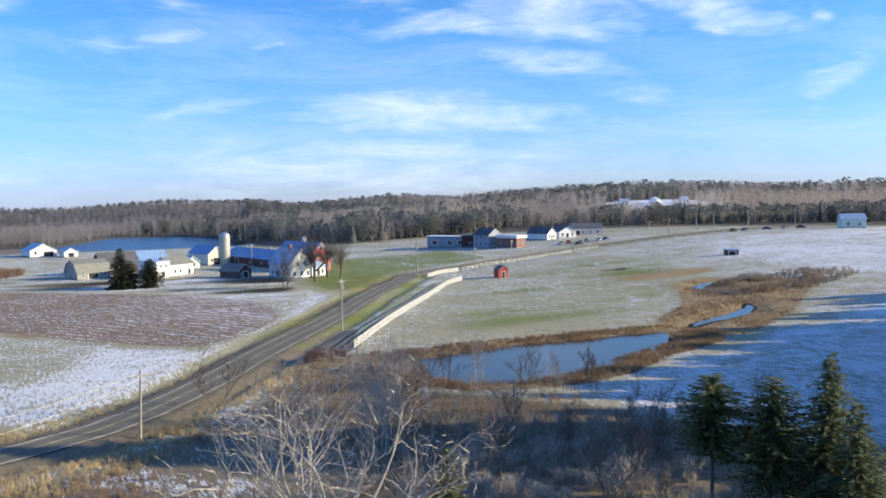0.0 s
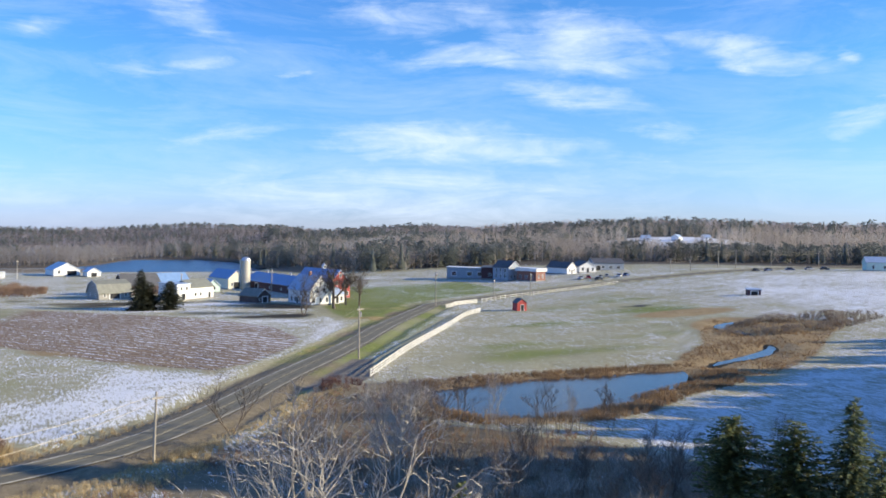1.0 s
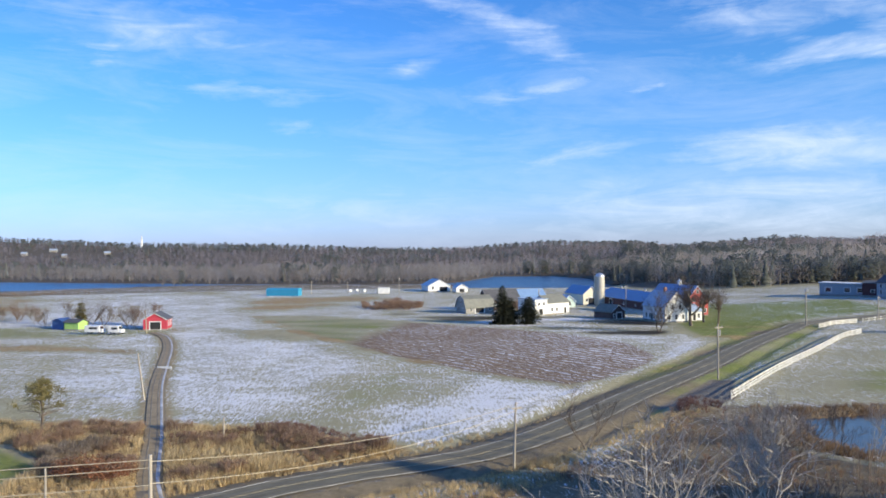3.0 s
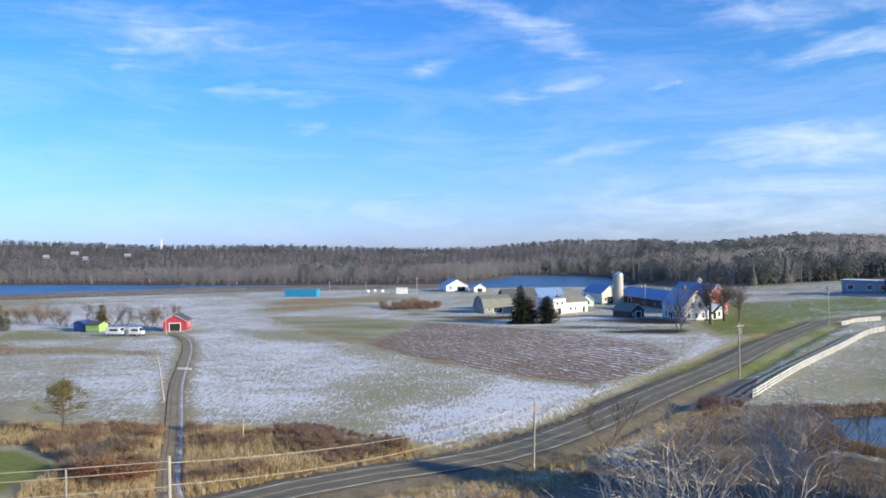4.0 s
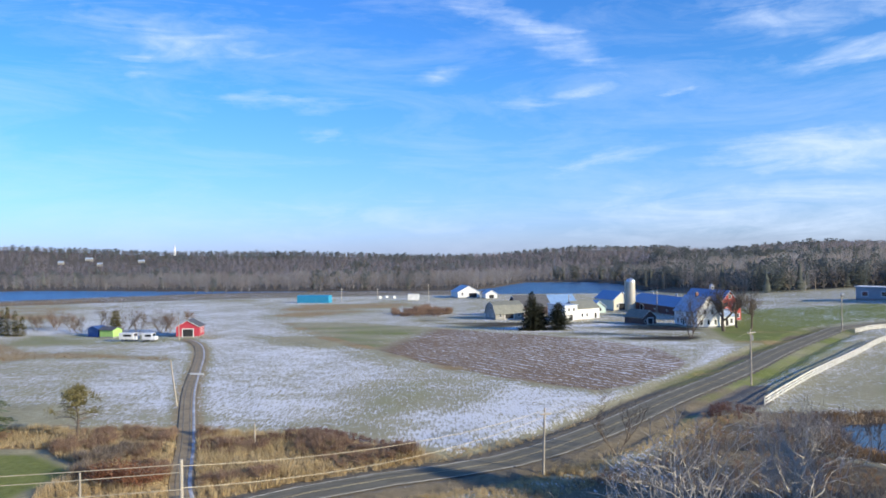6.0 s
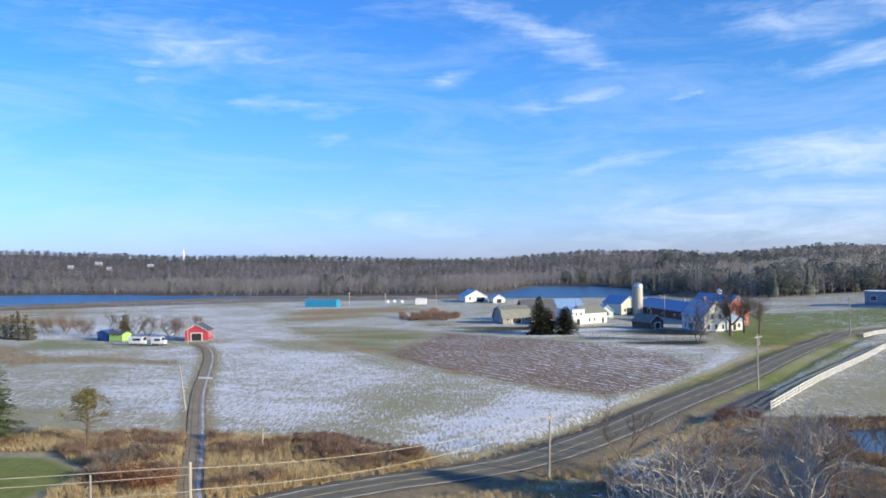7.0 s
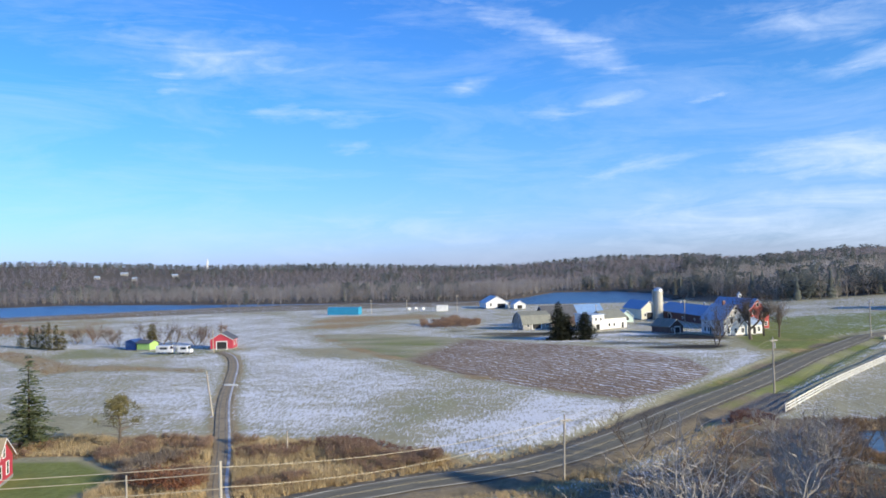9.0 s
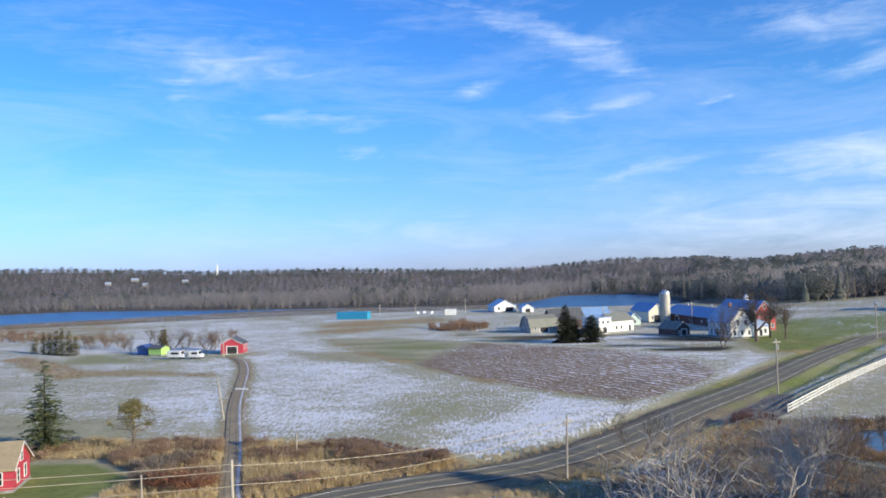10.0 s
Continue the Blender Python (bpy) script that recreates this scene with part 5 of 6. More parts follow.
# ---- trees ----
def bare_tree(name, label, x, y, high, spread, seed, bark, stems=1, low=0.16, thick=0.02, fork=4, group="", sparse=False):
    """A leafless tree: tapered stems and limbs, and a crown of fine branches and twigs."""
    rng = random.Random(seed)
    ob = thing(name, x, y, 0, label, "tree", group, lift=-0.1)
    limbs, twigs = [], bmesh.new()

    def grow(p, way, length, radius, level):
        n = 5 if level < 2 else 4 if level < 3 else 3
        pts, q, d = [p], p.copy(), way.copy()
        for k in range(n):
            wob = 0.22 + 0.10 * level
            d = (d + Vector((rng.uniform(-wob, wob), rng.uniform(-wob, wob), rng.uniform(-0.08, 0.2)))).normalized()
            q = q + d * length / n
            pts.append(q.copy())
        last = 0.62 if level < 2 else 0.4 if level < 3 else 0.1
        radii = [radius * (1 - (1 - last) * k / n) for k in range(n + 1)]
        if level < 2:
            limbs.append((level, bmesh.new()))
        tube(limbs[-1][1] if level < 2 else twigs, pts, radii, 8 if level == 0 else 6 if level == 1 else 4 if level == 2 else 3, False)
        if level >= 4:
            return
        count = (fork + 2, fork + 2, 4 if sparse else 5, 2 if sparse else 4)[level]
        for j in range(count):
            at = rng.uniform(low if level == 0 else 0.25, 1.0) if j else 1.0
            k = min(n - 1, int(at * n))
            base = pts[k].lerp(pts[k + 1], at * n - k) if at < 1 else pts[-1]
            a = rng.uniform(0, 6.283)
            tilt = rng.uniform(0.45, 1.05) * spread * (1.25 if level else 1.0)
            u = d.orthogonal().normalized()
            side = u * math.cos(a) + d.cross(u) * math.sin(a)
            w = (d * math.cos(tilt) + side * math.sin(tilt) + Vector((0, 0, 0.22))).normalized()
            grow(base, w, length * rng.uniform(0.52, 0.78), max(0.03 if sparse else 0.014, radii[k] * rng.uniform(0.55, 0.78)), level + 1)

    for s in range(stems):
        a = 6.283 * s / max(1, stems) + rng.uniform(0, 1)
        tip = Vector((math.cos(a), math.sin(a), 0)) * (0.25 + 0.35 * spread if stems > 1 else 0.06)
        grow(Vector((tip.x * 0.6, tip.y * 0.6, 0)), (Vector((0, 0, 1)) + tip).normalized(), high * rng.uniform(0.40, 0.48), high * thick, 0)
    top = max(v.co.z for v in twigs.verts)
    for bm in [b for _, b in limbs] + [twigs]:
        bmesh.ops.scale(bm, vec=(high / top,) * 3, verts=bm.verts[:])
    for level, bm in limbs:
        part("limb" if level else "trunk", bm, bark, ob)
    part("crown", twigs, bark, ob, "fine bare branches")
    return ob


def conifer(name, label, x, y, high, wide, seed, foliage, bare=0.08, gaps=0.15, droop=0.35, group="", column=False, fine=1.0):
    """A conifer: a straight stem and whorls of boughs, each a fan of needle sprays."""
    rng = random.Random(seed)
    ob = thing(name, x, y, rng.uniform(0, 360), label, "tree", group, lift=-0.1)
    part("trunk", tube(bmesh.new(), [Vector((0, 0, -0.3)), Vector((0.05, 0, high * 0.5)), Vector((0, 0, high * 0.97))], [high * 0.016, high * 0.010, 0.02], 8), DARKBARK, ob)
    bm = bmesh.new()
    rows = int(high * 2.6 * fine ** 0.5) + 6
    for k in range(rows):
        f = k / rows
        z = high * (bare + (1 - bare) * f)
        reach = wide * ((1 - f) ** 0.8 if not column else math.sin(math.pi * min(0.98, 0.28 + 0.72 * f)) ** 0.7) * rng.uniform(0.8, 1.12) + 0.12
        n = max(5, int(5 + reach * 2.4))
        for j in range(n):
            if rng.random() < gaps:
                continue
            a = 6.283 * (j + rng.uniform(-0.35, 0.35)) / n + k * 1.3
            long = reach * rng.uniform(0.62, 1.15)
            out = Vector((math.cos(a), math.sin(a), 0))
            side = Vector((-out.y, out.x, 0))
            steps = max(2, int(long * fine / 0.42))
            for s in range(steps):
                t = (s + 0.7) / steps
                c = out * long * t + Vector((0, 0, z + long * (0.16 * t - droop * t * t) + rng.uniform(-0.06, 0.06)))
                size = (0.34 + 0.20 * (1 - t)) * rng.uniform(0.6, 1.3) * (0.85 + 0.35 * min(1.5, high / 10)) / fine ** 0.8
                tip = c + out * size * 1.25 + side * size * rng.uniform(-0.4, 0.4) + Vector((0, 0, rng.uniform(-0.45, 0.35) * size))
                for sgn in (-1, 1):
                    v = [bm.verts.new(c - out * size * 0.4), bm.verts.new(c + side * sgn * size * rng.uniform(0.6, 1.0) + out * size * 0.3 + Vector((0, 0, rng.uniform(-0.55, 0.3) * size))), bm.verts.new(tip)]
                    bm.faces.new(v)
    part("crown", bm, foliage, ob, "layered needled boughs")
    return ob


bare_tree("silver_maple", "large leafless tree with pale silvery spreading branches", 14.6, 45.5, 15.2, 0.8, 11, BARK, stems=6, low=0.2, thick=0.013, fork=2, sparse=True)
bare_tree("leafless_maple", "leafless grey tree beside the pasture corner", 33.5, 81, 10.5, 0.72, 4, BARK, stems=3, thick=0.011, fork=3)
bare_tree("leafless_maple", "leafless grey tree in roadside scrub", 29.5, 71, 9.5, 0.75, 8, BARK, stems=3, thick=0.011, fork=3)
bare_tree("leafless_maple", "slim leafless tree beside the pond inlet", 37.5, 84, 9.0, 0.7, 21, TWIG, stems=3, thick=0.010, fork=3)
bare_tree("roadside_sapling", "thin twin-stemmed leafless sapling beside the road", 19.5, 97.5, 9.2, 0.5, 33, TWIG, stems=2, thick=0.010, fork=2)
bare_tree("yard_tree", "dark leafless shade tree before the farmhouse", 81, 245.5, 15.5, 1.25, 41, DARKBARK, thick=0.032, low=0.4, fork=5)
bare_tree("yard_tree", "dark leafless shade tree beside the red barn", 88.5, 256, 13, 1.0, 43, DARKBARK, thick=0.03, low=0.4, fork=5)
bare_tree("yard_tree", "spreading leafless tree at the lawn edge", 91.2, 250.5, 15.5, 1.15, 47, TWIG, thick=0.02, low=0.35, fork=5)
bare_tree("yard_tree", "grey leafless tree shading the farmhouse wall", 66.5, 229, 16, 0.75, 49, TWIG, stems=3, thick=0.010, fork=3)
bare_tree("barnyard_tree", "tall grey leafless tree behind the farmhouse", 99, 318, 17, 0.8, 51, TWIG, thick=0.02, fork=4)
bare_tree("barnyard_tree", "grey leafless tree on the lawn beyond the barn", 112, 330, 13, 0.8, 53, TWIG, thick=0.02, fork=4)
for k, (x, y, h) in enumerate(((-115, 266, 9.5), (-107, 264, 10), (-103.5, 266, 8), (-143, 277, 7), (-94, 262, 8.5), (-128, 272, 6), (-97, 268, 7), (-121, 262, 5))):
    bare_tree("yard_shrub_tree", "small leafless tree behind the red garage yard", x, y, h, 0.9, 60 + k, TWIG, stems=2, thick=0.014, fork=3, group="garage yard trees")
for k, (x, y, h) in enumerate(((54, 84, 7), (58, 83, 6), (47, 92, 6.5), (51, 90, 7.5), (62, 80, 5), (56, 66, 6), (44, 96, 6.5), (60, 62, 4.5), (66, 86, 5))):
    bare_tree("pond_birch", "slim pale leafless sapling by the pond", x, y, h, 0.45, 80 + k, BARK if k % 2 else TWIG, stems=2, thick=0.008, fork=2, group="pond saplings")

conifer("spruce_tree", "tall dark green spruce behind the red house", -64.2, 109.5, 13.4, 4.2, 1, NEEDLE, bare=0.03, gaps=0.55, droop=0.25, fine=1.6)
conifer("farm_spruce", "dense dark spruce before the farm buildings", 24.8, 257, 12.6, 5.2, 2, FIRNEEDLE, bare=0.0, gaps=0.12, fine=1.2)
conifer("farm_spruce", "dark spruce crowding a taller spruce", 27.4, 258.4, 8.6, 3.8, 12, FIRNEEDLE, bare=0.0, gaps=0.15, column=True, fine=1.2)
conifer("farm_spruce", "shorter dark spruce before the white building", 33.0, 256.5, 9.0, 4.2, 3, FIRNEEDLE, bare=0.0, gaps=0.15, column=True, fine=1.2)
scraggly = thing("scraggly_pine", -50, 107, 0, "scraggly olive-brown pine with dead lower branches", "tree", lift=-0.1)
part("trunk", tube(bmesh.new(), [Vector((0, 0, -0.3)), Vector((0.25, 0.1, 3.2)), Vector((0.05, -0.1, 5.2)), Vector((0.3, 0, 7.2))], [0.2, 0.15, 0.1, 0.03], 8), TWIG, scraggly)
rngn = random.Random(37)
for k in range(26):
    a, h = 2.4 * k, rngn.random()
    q = rngn.uniform(0.3, 3.6) * (1.1 - 0.75 * h)
    c = Vector((0.2 + q * math.cos(a), q * math.sin(a), 3.6 + 3.5 * h))
    bm = bmesh.new()
    for _ in range(60 + int(90 * h)):
        d = Vector((rngn.gauss(0, 1), rngn.gauss(0, 1), rngn.gauss(0, 0.55))).normalized() * rngn.uniform(0.15, 0.85)
        u = (d + Vector((rngn.uniform(-0.4, 0.4), rngn.uniform(-0.4, 0.4), rngn.uniform(0, 0.5)))).normalized() * rngn.uniform(0.16, 0.34)
        w = u.orthogonal().normalized() * 0.07
        bm.faces.new([bm.verts.new(c + d - w), bm.verts.new(c + d + w), bm.verts.new(c + d + u)])
    tagged(part("needle_clump", bm, HEDGE, scraggly), kind="stuff")
rngd = random.Random(31)
for k in range(30):
    a, z, q = 2.4 * k, rngd.uniform(1.2, 5.6), rngd.uniform(1.6, 3.8)
    pts = [Vector((q * t * math.cos(a + 0.3 * t), q * t * math.sin(a + 0.3 * t), z + q * (0.35 * t - 0.3 * t * t) + 0.1 * rngd.uniform(-1, 1) * t)) for t in (0, 0.35, 0.7, 1.0)]
    bm = tube(bmesh.new(), pts, [0.05, 0.035, 0.025, 0.01], 5)
    for t in (1, 2, 3):
        side = Vector((rngd.uniform(-1, 1), rngd.uniform(-1, 1), rngd.uniform(-0.2, 0.6))) * 0.7
        tube(bm, [pts[t], pts[t] + side * 0.5, pts[t] + side], [0.022, 0.016, 0.008], 4)
    part("dead_branch", bm, TWIG, scraggly)
conifer("slope_pine", "tall dark pine at the edge of shaded woods", 51.0, 38.6, 12.8, 4.0, 5, NEEDLE, bare=0.1, gaps=0.3, fine=2.7, group="slope pines")
conifer("slope_pine", "bushy dark pine in shade", 48.6, 41.6, 10.7, 3.6, 6, PINENEEDLE, bare=0.15, gaps=0.4, column=True, fine=2.7, droop=0.1, group="slope pines")
conifer("slope_pine", "bushy dark pine lower on the slope", 45.6, 44.6, 10.8, 2.8, 7, PINENEEDLE, bare=0.4, gaps=0.4, column=True, fine=2.7, droop=0.1, group="slope pines")
conifer("slope_pine", "dark pine beside taller pines", 49.8, 35.5, 9.8, 3.4, 8, NEEDLE, bare=0.1, gaps=0.3, fine=2.5, group="slope pines")
conifer("young_pine", "young olive green pine in brush", 26, 50.5, 6.6, 1.7, 9, PINENEEDLE, bare=0.2, gaps=0.35, fine=1.6, droop=0.1)
for k, (x, y, h) in enumerate(((-159, 271, 5.5), (-153, 266, 8), (-149.5, 263.5, 7.4), (-146, 261.5, 8.6), (-142.5, 258.5, 9.6), (-139.5, 257.5, 8.4), (-137, 257, 6.6))):
    conifer("cedar_tree", "olive-brown cedar in a ragged garden row", x, y, h, 1.35, 20 + k, HEDGE, bare=0.0, gaps=0.25, group="garden cedars", column=k % 3 != 1, fine=1.3)
conifer("cedar_tree", "columnar olive cedar beside the lime shed", -106, 254.5, 8.2, 2.3, 31, HEDGE, bare=0.02, gaps=0.05, column=True)
# tall pines added out of view, sunward of the fields, to shade slope and thicket
rngs = random.Random(77)
models = [conifer("shade_pine", "unseen tall dark pine added to shade the snowy slope", 96 + 9 * k, 40 + 4 * k, 18.0 + 1.5 * k, 4.8, 100 + k, NEEDLE, bare=0.1, gaps=0.12, group="slope wood", column=True) for k in range(3)]
spots = [(76 + 150 * t + rngs.uniform(-5, 5), 36 + 40 * t - 8 * row + rngs.uniform(-5, 5)) for row in range(4) for t in [k / 27 for k in range(28)]]
spots += [(66 + 13 * i + rngs.uniform(-5, 5), -26 + 16 * j + rngs.uniform(-6, 6)) for i in range(4) for j in range(4)]
spots += [(rngs.uniform(120, 270), rngs.uniform(-5, 62)) for _ in range(45)]
for x, y in spots:
    lane = 0.515 * x + 0.857 * y  # the sun's lanes: a gap in the wood lets sunlight through towards the pond
    if y > 0.58 * x or (84 < lane < 101 and x < 140) or (-10 < (x - 49) * 0.515 + (y - 40) * 0.857 < 12 and (x - 49) * 0.857 - (y - 40) * 0.515 < 95):
        continue
    # heights per lane set how far the added shade reaches
    size = 0.55 if lane < 69 else 1.4 if lane < 84 else 1.12
    copy_thing(rngs.choice(models), pose(x, y, ground_z(x, y) - 0.1, 0, 0, rngs.uniform(0, 360)) @ Matrix.Scale(size * rngs.uniform(0.92, 1.08), 4))


# ---- reeds, brush and leaves ----
def tuft(rng, n, spread, lean):
    v, f = [], []
    for _ in range(n):
        a, q = rng.uniform(0, 6.28), rng.uniform(0, spread)
        b = Vector((q * math.cos(a), q * math.sin(a), -0.05))
        t = b + Vector((rng.uniform(-lean, lean), rng.uniform(-lean, lean), rng.uniform(0.6, 1.05)))
        s = Vector((rng.uniform(-1, 1), rng.uniform(-1, 1), 0)).normalized() * rng.uniform(0.02, 0.045)
        i = len(v)
        v.extend([tuple(b - s), tuple(b + s), tuple(t)])
        f.append((i, i + 1, i + 2))
    return v, f


def twig_bush(rng, n):
    v, f = [], []
    for _ in range(n):
        a, tilt = rng.uniform(0, 6.28), rng.uniform(0.05, 1.0)
        base = Vector((rng.uniform(-0.1, 0.1), rng.uniform(-0.1, 0.1), 0))
        mid = base + Vector((math.cos(a) * tilt * 0.35, math.sin(a) * tilt * 0.35, rng.uniform(0.3, 0.55)))
        for _ in range(3):
            tip = mid + Vector((rng.uniform(-0.3, 0.3), rng.uniform(-0.3, 0.3), rng.uniform(0.12, 0.45)))
            s = Vector((rng.uniform(-1, 1), rng.uniform(-1, 1), 0)).normalized() * 0.010
            i = len(v)
            v.extend([tuple(mid - s), tuple(mid + s), tuple(tip)])
            f.append((i, i + 1, i + 2))
        s = Vector((rng.uniform(-1, 1), rng.uniform(-1, 1), 0)).normalized() * 0.014
        i = len(v)
        v.extend([tuple(base - s), tuple(base + s), tuple(mid)])
        f.append((i, i + 1, i + 2))
    return v, f


def leaf_bush(rng, n):
    v, f = [], []
    for _ in range(n):
        d = Vector((rng.gauss(0, 1), rng.gauss(0, 1), abs(rng.gauss(0, 0.8)))).normalized() * 0.56 * rng.random() ** 0.5
        c = d + Vector((0, 0, 0.3))
        u = Vector((rng.uniform(-1, 1), rng.uniform(-1, 1), rng.uniform(-1, 1))).normalized() * 0.036
        w = u.orthogonal().normalized() * 0.03
        i = len(v)
        v.extend([tuple(c - u), tuple(c + w), tuple(c + u)])
        f.append((i, i + 1, i + 2))
    return v, f


def strew(ring, count, low, high, rng, keep=None, edge=0.0):
    """Random spots inside an outline."""
    xs, ys = [p[0] for p in ring], [p[1] for p in ring]
    n = count * 5
    x = np.array([rng.uniform(min(xs), max(xs)) for _ in range(n)])
    y = np.array([rng.uniform(min(ys), max(ys)) for _ in range(n)])
    ok = inside(x, y, ring) > edge
    ok &= along(x, y, ROAD) > 5.0
    ok &= along(x, y, TRACK) > 1.5
    ok &= inside(x, y, POND_EDGE) < -0.5
    ok &= inside(x, y, HOUSE_LAWN) < -0.5
    if keep is not None:
        ok &= keep(x, y)
    x, y = x[ok][:count], y[ok][:count]
    z = land(x, y)
    out = []
    for a, b, c in zip(x, y, z):
        h = rng.uniform(low, high) * (0.75 + 0.6 * noise.noise((a * 0.12, b * 0.12, 7.0)))
        if h > 0.2:
            out.append((a, b, c, h * rng.uniform(0.7, 1.2), h, rng.uniform(0, 6.28)))
    return out


def clumpy(scale, level, seed):
    return lambda x, y: np.array([noise.noise((a * scale, b * scale, seed)) > level for a, b in zip(x, y)], bool)


rngv = random.Random(9)
scatter("reeds", tuft(rngv, 16, 0.45, 0.28), strew(REEDS, 5600, 0.7, 1.7, rngv), STRAW, "golden dry reeds and tall grass along the roadside hollow", "reeds")
ringp = [(42, 98), (50, 118), (66, 121), (92, 119), (112, 120), (112, 108), (104, 99), (88, 94), (70, 85), (52, 87)]
scatter("cattails", tuft(rngv, 14, 0.4, 0.2), strew(ringp, 4200, 0.5, 1.15, rngv, lambda x, y: inside(x, y, POND_EDGE) > -8.5), CATTAIL, "rust-brown cattails fringing the pond", "reeds")
scatter("marsh_grass", tuft(rngv, 14, 0.5, 0.25), strew(MARSH, 3600, 0.3, 0.8, rngv, lambda x, y: np.minimum(along(x, y, CREEKS[0]), along(x, y, CREEKS[1])) > 1.7), CATTAIL, "matted brown marsh grass along the creek", "reeds")
scatter("marsh_brush", twig_bush(rngv, 26), strew([(138, 140), (150, 152), (176, 158), (205, 150), (196, 140), (168, 132)], 420, 1.2, 2.6, rngv), TWIG, "grey leafless willow brush in the marsh", "brush")
scatter("verge_grass", tuft(rngv, 14, 0.45, 0.3), strew([(-26, 96), (-4, 97), (14, 111), (30, 134), (46, 156), (50, 150), (30, 124), (14, 102), (-12, 86)], 2600, 0.4, 0.95, rngv), STRAW, "tawny dry grass on the road verge", "grass")
scatter("near_verge_grass", tuft(rngv, 14, 0.45, 0.3), strew([(-32, 62), (-14, 76), (6, 87), (24, 104), (34, 120), (40, 116), (26, 94), (8, 78), (-14, 64), (-26, 54)], 4600, 0.35, 0.95, rngv, clumpy(0.08, -0.35, 2.0)), STRAW, "tawny dry grass clumps beside the road", "grass")
scatter("scrub_brush", twig_bush(rngv, 30), strew(SCRUB, 2000, 0.5, 1.6, rngv, clumpy(0.07, -0.02, 4.0)), THICKET, "tangled leafless brown brush below the road", "brush")
SHADE_WOOD = [(31, 70), (41, 72), (50, 69), (57, 64), (66, 60), (74, 46), (72, 20), (40, 18), (24, 40), (26, 58)]
scatter("slope_thicket", twig_bush(rngv, 30), strew(SHADE_WOOD, 480, 1.6, 4.2, rngv, clumpy(0.09, -0.15, 3.0)), BARK, "dense leafless thicket in the shade of tall pines", "brush")
for k, (x, y, h) in enumerate(((41, 66, 7.5), (44.5, 62, 6.5), (52, 58, 8), (47, 55, 7), (36, 60, 6), (60, 54, 8.5), (40, 50, 7))):
    bare_tree("thicket_sapling", "slim grey leafless sapling in a shaded thicket", x, y, h, 0.5, 140 + k, TWIG, stems=2, thick=0.009, fork=2, group="thicket saplings")
scatter("mound_brush", twig_bush(rngv, 28), strew([(36, 117), (38, 122), (43, 122), (45, 118), (41, 114)], 60, 0.7, 1.5, rngv), BRAMBLE, "dark leafless brush on a low mound by the gate", "brush")
scatter("lawn_brush", twig_bush(rngv, 30), strew([(-47, 92), (-44, 101), (-38, 100), (-39, 92), (-41, 86)], 90, 1.6, 3.0, rngv), TWIG, "grey leafless shrubs at the lawn edge", "brush")
scatter("scrub_saplings", twig_bush(rngv, 12), strew([(12, 58), (30, 100), (50, 118), (54, 90), (60, 60), (40, 40)], 170, 2.0, 4.2, rngv, clumpy(0.09, 0.0, 5.0)), TWIG, "thin leafless saplings among brush", "brush")
scatter("scrub_grass", tuft(rngv, 12, 0.5, 0.3), strew(SCRUB, 3200, 0.3, 0.8, rngv, clumpy(0.06, 0.0, 8.0)), CATTAIL, "brown dead weeds among brush", "grass")
stem = ([(-0.010, 0, 0), (0.010, 0, 0), (0.02, 0.01, 1.0), (0, -0.007, 0), (0, 0.007, 0), (-0.01, 0.02, 0.96), (-0.006, 0, 0.5), (0.006, 0, 0.5), (0.09, 0.03, 0.8), (0, -0.006, 0.6), (0, 0.006, 0.6), (-0.07, 0.05, 0.88)], [(0, 1, 2), (3, 4, 5), (6, 7, 8), (9, 10, 11)])
scatter("alder_stems", stem, strew([(40, 69), (46, 67), (56, 74), (62, 84), (54, 88), (44, 84)], 230, 2.4, 4.8, rngv, clumpy(0.16, -0.15, 6.0)), TWIG, "thin pale upright alder stems near the pond", "brush")
scatter("reed_brush", twig_bush(rngv, 26), strew([(-70, 100), (-62, 114), (-20, 108), (-4, 97), (-30, 82)], 900, 1.0, 2.6, rngv, clumpy(0.1, 0.02, 1.0)), THICKET, "leafless brush among golden reeds", "brush")
scatter("field_bank_brush", twig_bush(rngv, 26), strew([(-34, 104), (-18, 112), (-4, 101), (-6, 97), (-20, 104), (-34, 98)], 700, 0.7, 1.5, rngv), BRAMBLE, "reddish leafless brush at the field edge", "brush")
scatter("fence_row_brush", twig_bush(rngv, 34), strew([(-24, 322), (-6, 316), (0, 336), (-10, 348), (-26, 342)], 190, 2.4, 4.6, rngv), THICKET, "brown leafless thicket at the field corner", "brush")
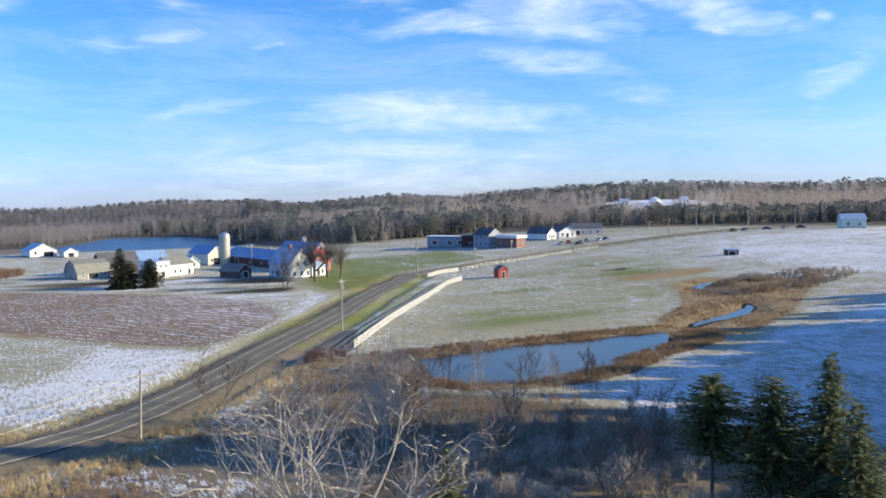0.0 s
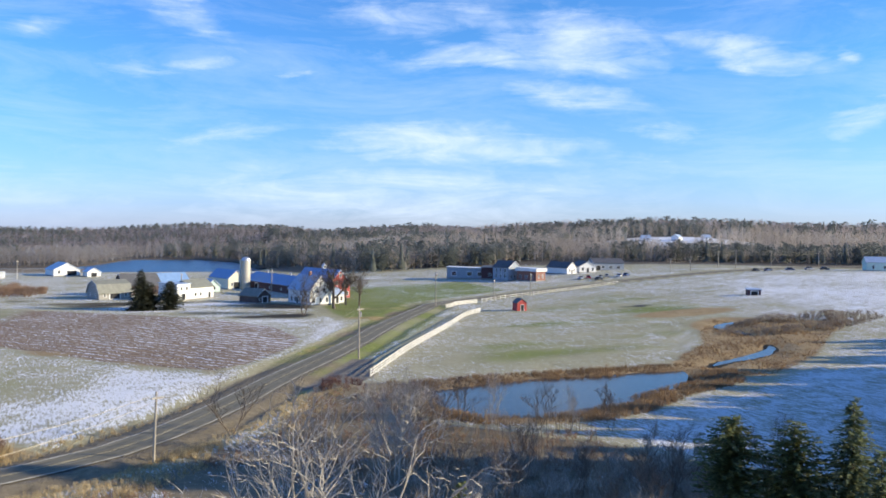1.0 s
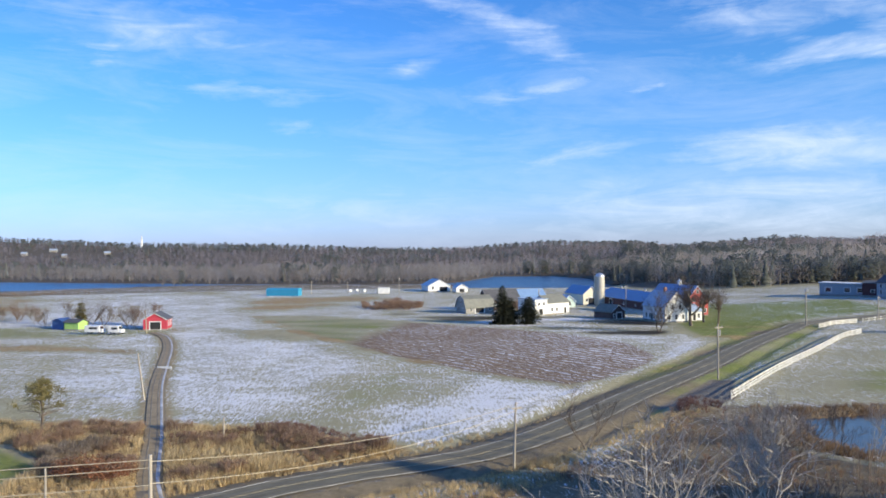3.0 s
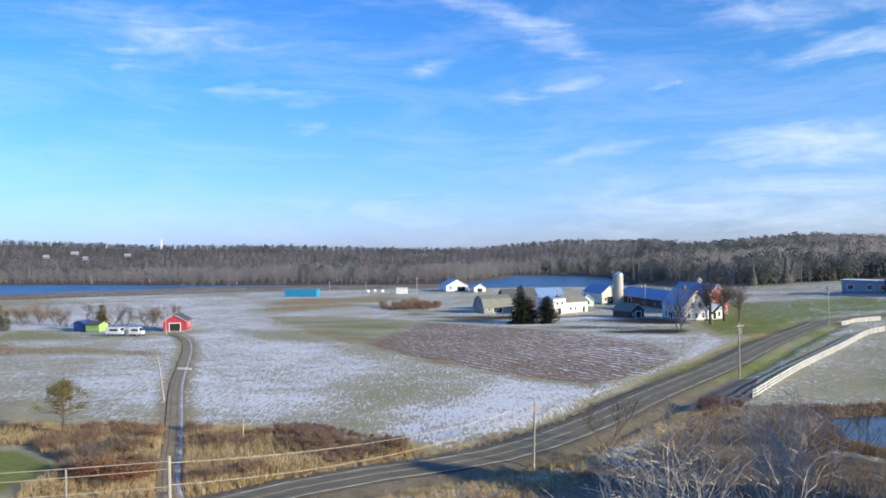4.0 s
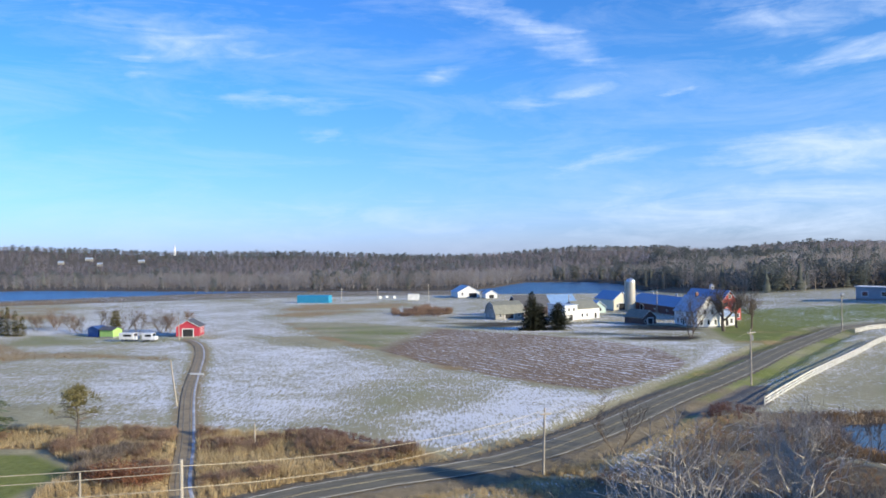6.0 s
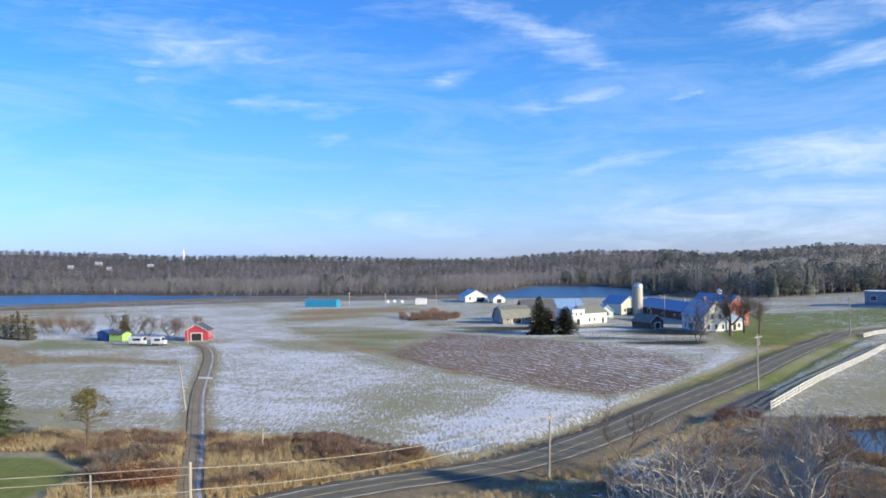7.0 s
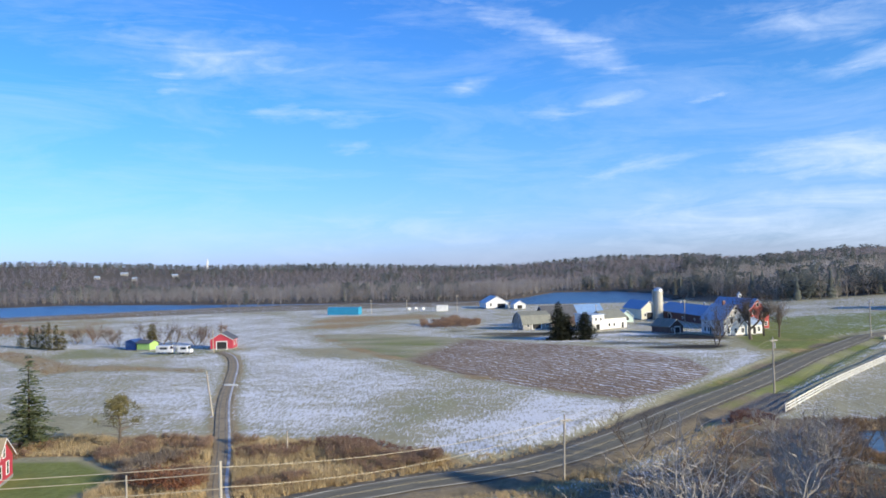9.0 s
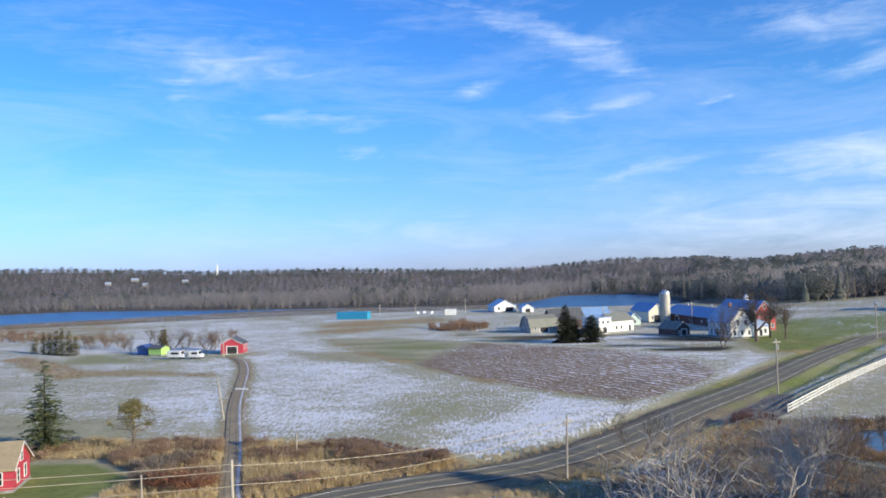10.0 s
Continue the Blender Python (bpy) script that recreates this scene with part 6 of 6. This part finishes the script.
for k, (x, y, h) in enumerate(((-138, 280, 8), (-134, 285, 6.5), (-92, 262, 8), (-149, 290, 5), (-98, 300, 6))):
    bare_tree("thicket_tree", "rounded brown leafless small tree behind the garage yard", x, y, h, 0.95, 120 + k, THICKET, stems=3, thick=0.012, fork=3, group="yard thickets")
rust = thing("rust_bush", -35.6, 85, 0, "broad bush with clinging rust-red leaves", "bush")
for k, (dx, dy, s) in enumerate(((0.4, 0, 4.4), (3.0, -1.0, 3.8), (-1.6, 0.6, 3.6), (3.6, 0.8, 3.2))):
    v, f = leaf_bush(rngv, 620)
    bm = bmesh.new()
    vs = [bm.verts.new((dx + a * s * 1.1, dy + b * s, c * s * 0.85)) for a, b, c in v]
    for t in f:
        bm.faces.new([vs[i] for i in t])
    part("foliage", bm, RUST, rust)
    v, f = twig_bush(rngv, 22)
    bm = bmesh.new()
    vs = [bm.verts.new((dx + a * s * 0.8, dy + b * s * 0.8, c * s * 0.9)) for a, b, c in v]
    for t in f:
        bm.faces.new([vs[i] for i in t])
    part("twigs", bm, THICKET, rust)
scatter("meadow_thickets", twig_bush(rngv, 40), strew([(-250, 375), (-205, 355), (-178, 330), (-188, 318), (-260, 345)], 160, 2.0, 4.5, rngv), THICKET, "brown leafless thickets on the far meadow", "brush")
scatter("bank_weeds", tuft(rngv, 14, 0.5, 0.35), strew(BROWN_BANK, 900, 0.25, 0.7, rngv), CATTAIL, "rusty weeds along a rough field bank", "grass")
for x, y in ((-41, 455), (-37.5, 457), (-33, 454)):
    bale = thing("wrapped_bale", x, y, 20, "white plastic-wrapped round hay bale at the field edge", "hay bale", "hay bales")
    part("wrap", tube(bmesh.new(), [Vector((-0.8, 0, 0.85)), Vector((-0.7, 0, 0.85)), Vector((0.7, 0, 0.85)), Vector((0.8, 0, 0.85))], [0.72, 0.86, 0.86, 0.72], 16), TRIM, bale)
scatter("far_bank_brush", twig_bush(rngv, 20), strew([(-330, 500), (-250, 520), (-190, 470), (-215, 450), (-300, 430)], 700, 1.5, 3.4, rngv), TWIG, "brown leafless thickets near the river", "brush")
